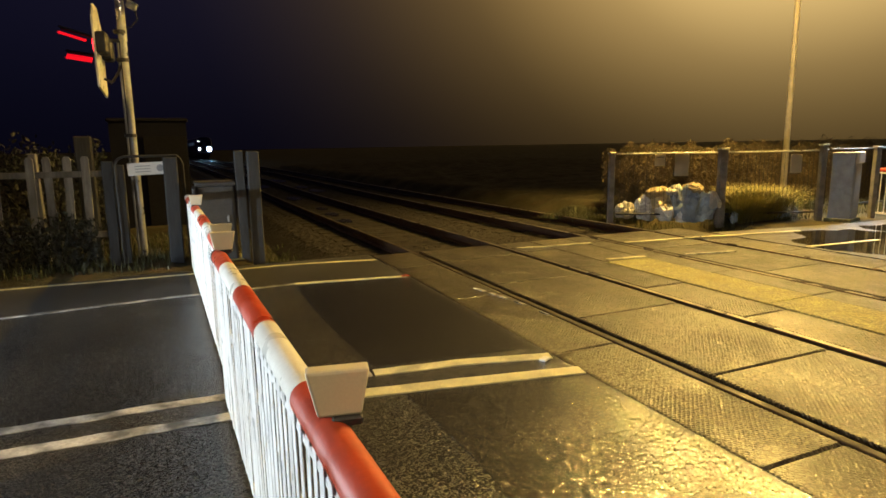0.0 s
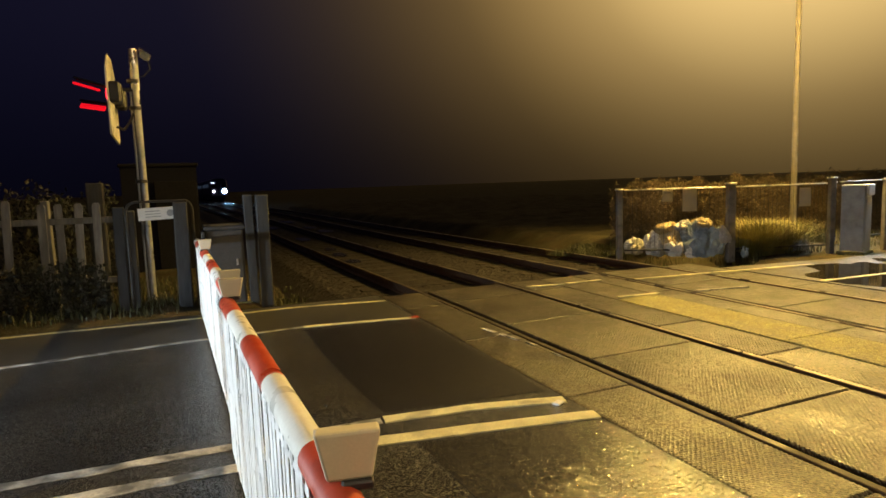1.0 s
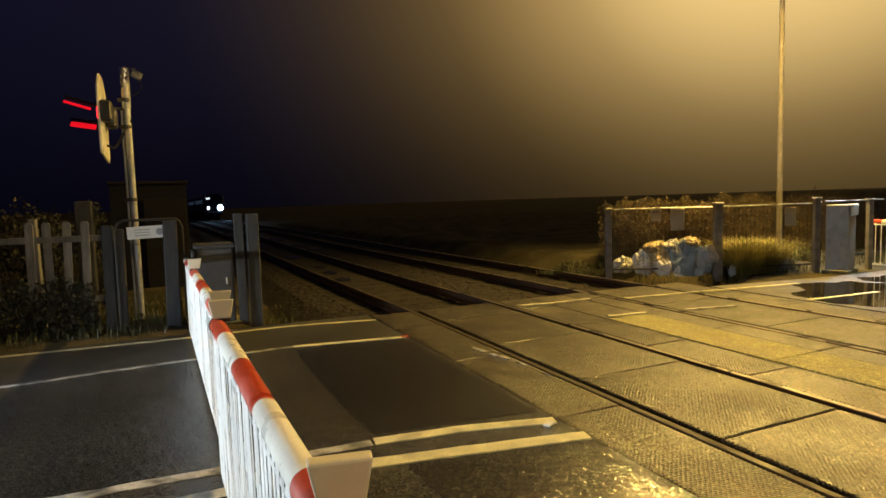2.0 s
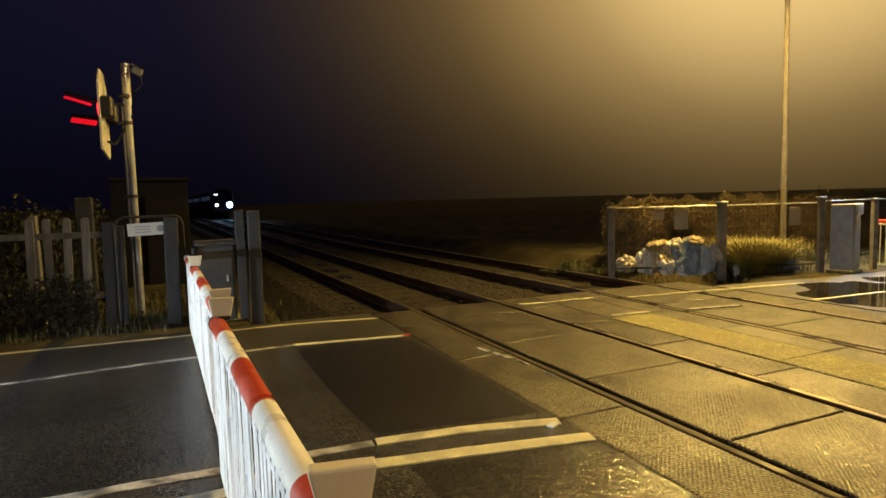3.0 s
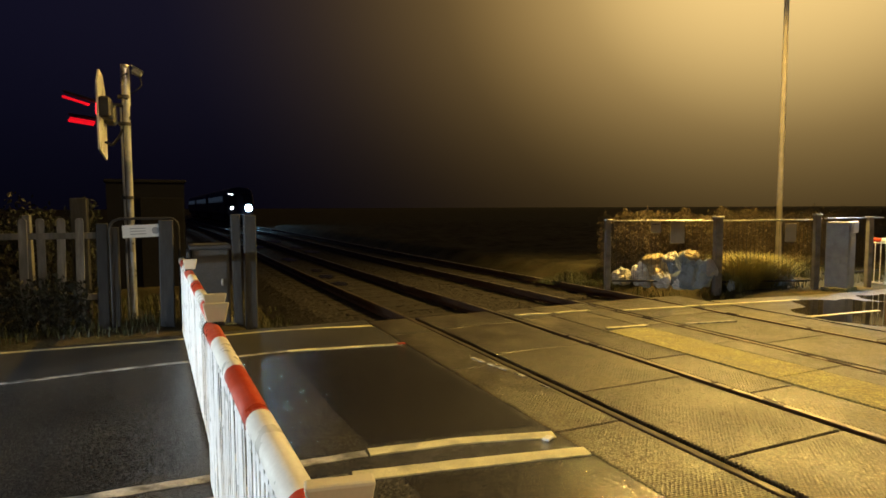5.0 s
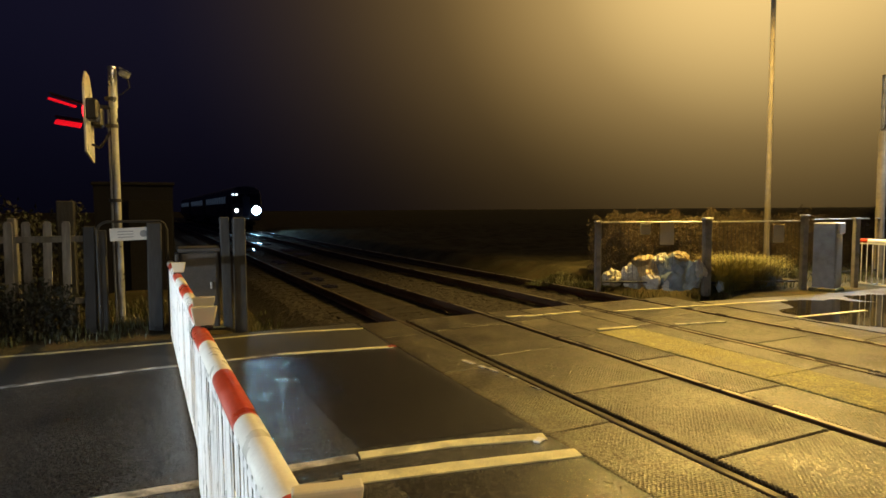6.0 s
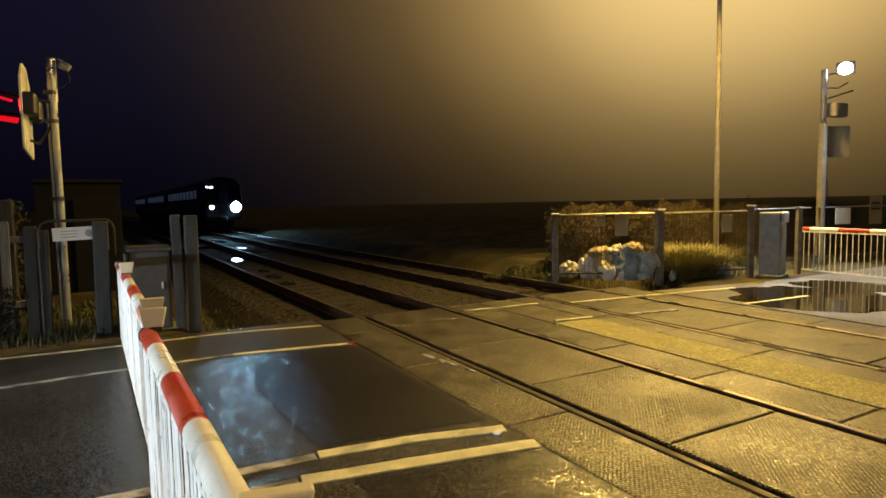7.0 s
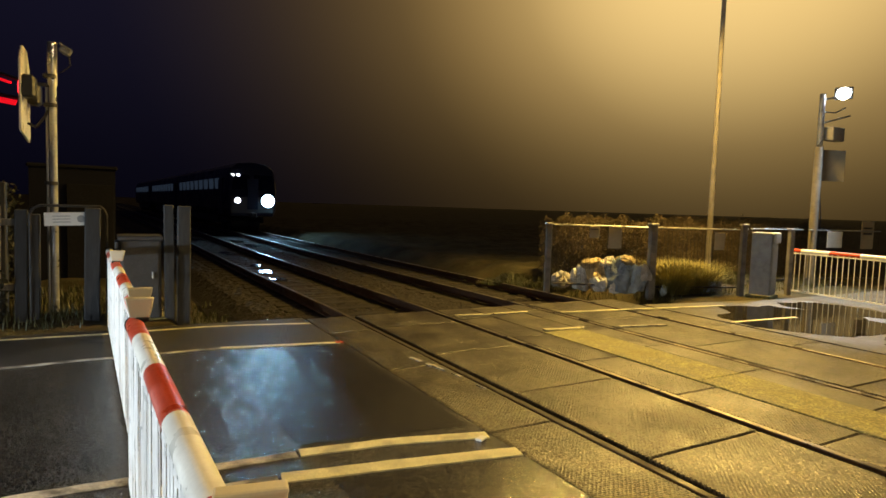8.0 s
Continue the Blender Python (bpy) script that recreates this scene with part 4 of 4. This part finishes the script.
cab = empty("equipment_cabinet", pose(9.3, 8.22, 0, 0, 0, 16), "grey steel equipment cabinet with a pale hood", "cabinet")
part("body", block((0.44, 0.42, 1.4), (0, 0, 0.72), 0.02, segs=2), STEELP, cab)
part("hood", block((0.36, 0.14, 0.24), (0.05, -0.19, 1.31), 0.03, segs=2), SIGNW, cab, "pale hood on the cabinet front")
part("door", block((0.36, 0.012, 1.0), (0, -0.215, 0.62), 0.004), STEELP, cab)
part("plinth", block((0.58, 0.5, 0.08), (0, 0, 0.02), 0.01), CONCRETE, cab)

mast = empty("signal_mast", pose(12.72, 9.1, 0), "tall mast with floodlight and crossing signal backs", "mast")
part("pole", rod((0, 0, -0.05), (0, 0, 4.95), 0.07, n=20), GALV, mast)
part("lower_sleeve", rod((0, 0, 0), (0, 0, 3.6), 0.1, n=20), POLEDARK, mast)
part("floodlight_arm", tube([(0, 0, 4.8), (0.2, -0.2, 4.86), (0.3, -0.33, 4.93)], 0.025), GALV, mast)
flood = part("floodlight", block((0.4, 0.14, 0.3), bevel=0.02), STEELP, mast, at=pose(FLOOD[0] - 12.72, FLOOD[1] - 9.1, FLOOD[2], 18, 0, -62))
part("floodlight_lens", rod((0, -0.07, 0), (0, -0.082, 0), 0.15, n=28), FLOODGLOW, flood, "glowing white floodlight lens")
part("signal_board", prism([(-0.3, -0.4), (0.3, -0.4), (0.3, 0.4), (-0.3, 0.4)], 0.03, "x", 0, bevel=0.006), SIGNY, mast, "dull signal backing board", at=pose(0.55, -0.1, 3.15, 0, 0, 62))
part("relay_box", block((0.55, 0.25, 0.35), (0.45, -0.1, 3.95), 0.02), SIGNY, mast, "buff box on the mast")
part("bracket", tube([(0, 0, 4.2), (0.5, -0.15, 4.35), (0.85, -0.25, 4.45)], 0.022), GALV, mast)
part("bracket", tube([(0, 0, 4.5), (0.4, -0.12, 4.5), (0.7, -0.2, 4.65)], 0.018), GALV, mast)
part("cable", tube([(0.1, -0.02, 2.6), (0.22, -0.05, 1.8), (0.2, -0.05, 0.9), (0.24, -0.05, 0.0)], 0.012), BLACK, mast)
plate(13.3, 8.85, 1.22, 0.52, 0.42, "white notice board on the fence beyond the barrier", SIGNW, -12, 0)
plate(14.6, 8.7, 1.35, 0.45, 0.75, "buff notice board on the fence beyond the barrier", SIGNY, -12, 2)



def street_lamp(x, y, head, pole_mat, bowl, label):
    """A column with a curved bracket and a lantern at head."""
    top = empty("street_lamp", pose(x, y, 0), label, "street lamp", "street lamps at the crossing")
    hx, hy, hz = head[0] - x, head[1] - y, head[2]
    part("pole", rod((0, 0, -0.1), (0, 0, hz - 0.05), 0.075, n=18, r2=0.05), pole_mat, top)
    part("arm", tube([(0, 0, hz - 0.12), (0.2 * hx, 0.2 * hy, hz + 0.05), (0.55 * hx, 0.55 * hy, hz + 0.13), (0.88 * hx, 0.88 * hy, hz + 0.1)], 0.03), GALV, top)
    turn = Matrix.Rotation(math.atan2(hy, hx), 4, "Z")
    part("lantern", block((0.7, 0.28, 0.14), (hx, hy, hz + 0.08), 0.05, segs=2, turn=turn), STEELP, top)
    part("lantern_bowl", block((0.44, 0.2, 0.06), (hx, hy, hz - 0.03), 0.025, segs=2, turn=turn), bowl, top, "glowing lantern bowl")
    return top


street_lamp(10.35, 10.4, SODIUM, POLEDARK, SODGLOW, "tall steel street lamp with an amber sodium lantern")
# Unseen column added to carry the assumed lantern behind the camera.
street_lamp(-1.1, -5.0, (-1.3, -3.6, 7.4), POLEDARK, FLOODGLOW, "assumed street lamp behind the camera, out of view")


# ---- train ----
def car_shell(length, nose):
    prof = [(-1.2, -0.0), (-1.36, 0.35), (-1.38, 1.4), (-1.33, 2.1), (-1.2, 2.6), (-0.8, 2.86), (0, 2.95), (0.8, 2.86), (1.2, 2.6), (1.33, 2.1), (1.38, 1.4), (1.36, 0.35), (1.2, 0.0)]
    bm = bmesh.new()
    stations = ((0.0, 0.9, 0.55), (0.12, 0.96, 0.3), (0.4, 1.0, 0.06), (0.9, 1.0, 0.0), (length - 0.1, 1.0, 0.0), (length, 0.97, 0)) if nose else ((0, 0.97, 0), (0.1, 1, 0), (length - 0.1, 1, 0), (length, 0.97, 0))
    rings = []
    for y, s, rake in stations:
        rings.append([bm.verts.new((x * s, y + rake * max(0, z - 1.5) * 0.5, 0.9 + z * (0.97 + 0.03 * s))) for x, z in prof])
    for a, b in zip(rings, rings[1:]):
        for i in range(len(prof)):
            j = (i + 1) % len(prof)
            f = bm.faces.new((a[i], a[j], b[j], b[i]))
            f.material_index = 1 if 4 <= i <= 7 else 0
    bm.faces.new(rings[0])
    bm.faces.new(rings[-1])
    return bm


def rail_car(lead):
    length = 19.6
    top = empty("train_car", pose(0, 0, 0), "dark blue railcar with one bright headlamp" if lead else "dark blue railcar with dimly lit windows", "train", "cars of the approaching train")
    body = part("body", car_shell(length, lead), [TRAINB, TRAING], top)
    for side in (-1, 1):
        w = None
        for k in range(9):
            m = pose(side * 1.372, 2.6 + 1.85 * k, 2.62, 0, 3.0 * side, 0)
            w = part("window", block((0.03, 1.25, 0.72), bevel=0.01), WINLIGHT, body, at=m) if w is None else share("window", w, body, m)
        part("door", block((0.03, 1.2, 2.0), (side * 1.385, 1.25 if not lead else 1.6, 1.95), 0.008), TRAINB, body)
    for y in (3.0, length - 3.0):
        bogie = part("bogie", block((2.1, 2.6, 0.35), (0, y, 0.62), 0.04), BLACK, top)
        for dy in (-0.95, 0.95):
            part("wheelset", rod((-0.8, y + dy, 0.42), (0.8, y + dy, 0.42), 0.42, n=20), BLACK, bogie)
    part("underframe", block((2.3, length - 7, 0.5), (0, length / 2, 0.65), 0.05), BLACK, top)
    if lead:
        part("front_panel", block((2.3, 0.06, 0.9), (0, 0.0, 1.5), 0.02), TRAING, body, "dark front apron")
        for x in (-0.72, 0.72):
            part("windscreen", block((1.0, 0.05, 0.9), (0, 0, 0), 0.02), GLASS, body, at=pose(x * 0.85, 0.16, 2.75, -16))
        part("gangway_door", block((0.6, 0.05, 1.7), (0, -0.01, 2.1), 0.02), TRAINB, body)
        # Disc is far wider than a lens: the lamp's glare is put into its size.
        part("headlamp", rod((0.82, -0.065, 1.75), (0.82, -0.07, 1.75), 0.34, n=32), HEADLAMP, body, "headlamp disc widened to include its glare")
        part("marker_lamp", rod((-0.8, -0.065, 1.75), (-0.8, -0.07, 1.75), 0.13, n=20), MARKER, body, "small white marker lamp")
        for x in (-1.02, -0.72):
            part("cab_light", block((0.16, 0.04, 0.1), (x, 0.24, 3.12), 0.01), CABLIGHT, body, "small white light over the cab")
        for x, rr in ((0.82, 0.37), (-0.8, 0.17)):
            part("lamp_bezel", rod((x, 0.04, 1.75), (x, -0.06, 1.75), rr, n=24), BLACK, body)
        part("coupler", block((0.3, 0.5, 0.3), (0, -0.15, 0.95), 0.04), BLACK, body)
    return top


CARS = [rail_car(True), rail_car(False), rail_car(False)]


def motions():
    """The train runs down the far track towards the crossing."""
    for k, car in enumerate(CARS):
        rows = []
        for i in range(17):
            t = i * 0.5
            y = 113.0 - 9.87 * t + 20.2 * k
            lean = math.degrees(math.atan2(bend(y + 17) - bend(y + 3), 14.0))
            rows.append((t, pose(4.1725 + bend(y), y, 0, 0, 0, -lean)))
        walk(car, rows)


motions()
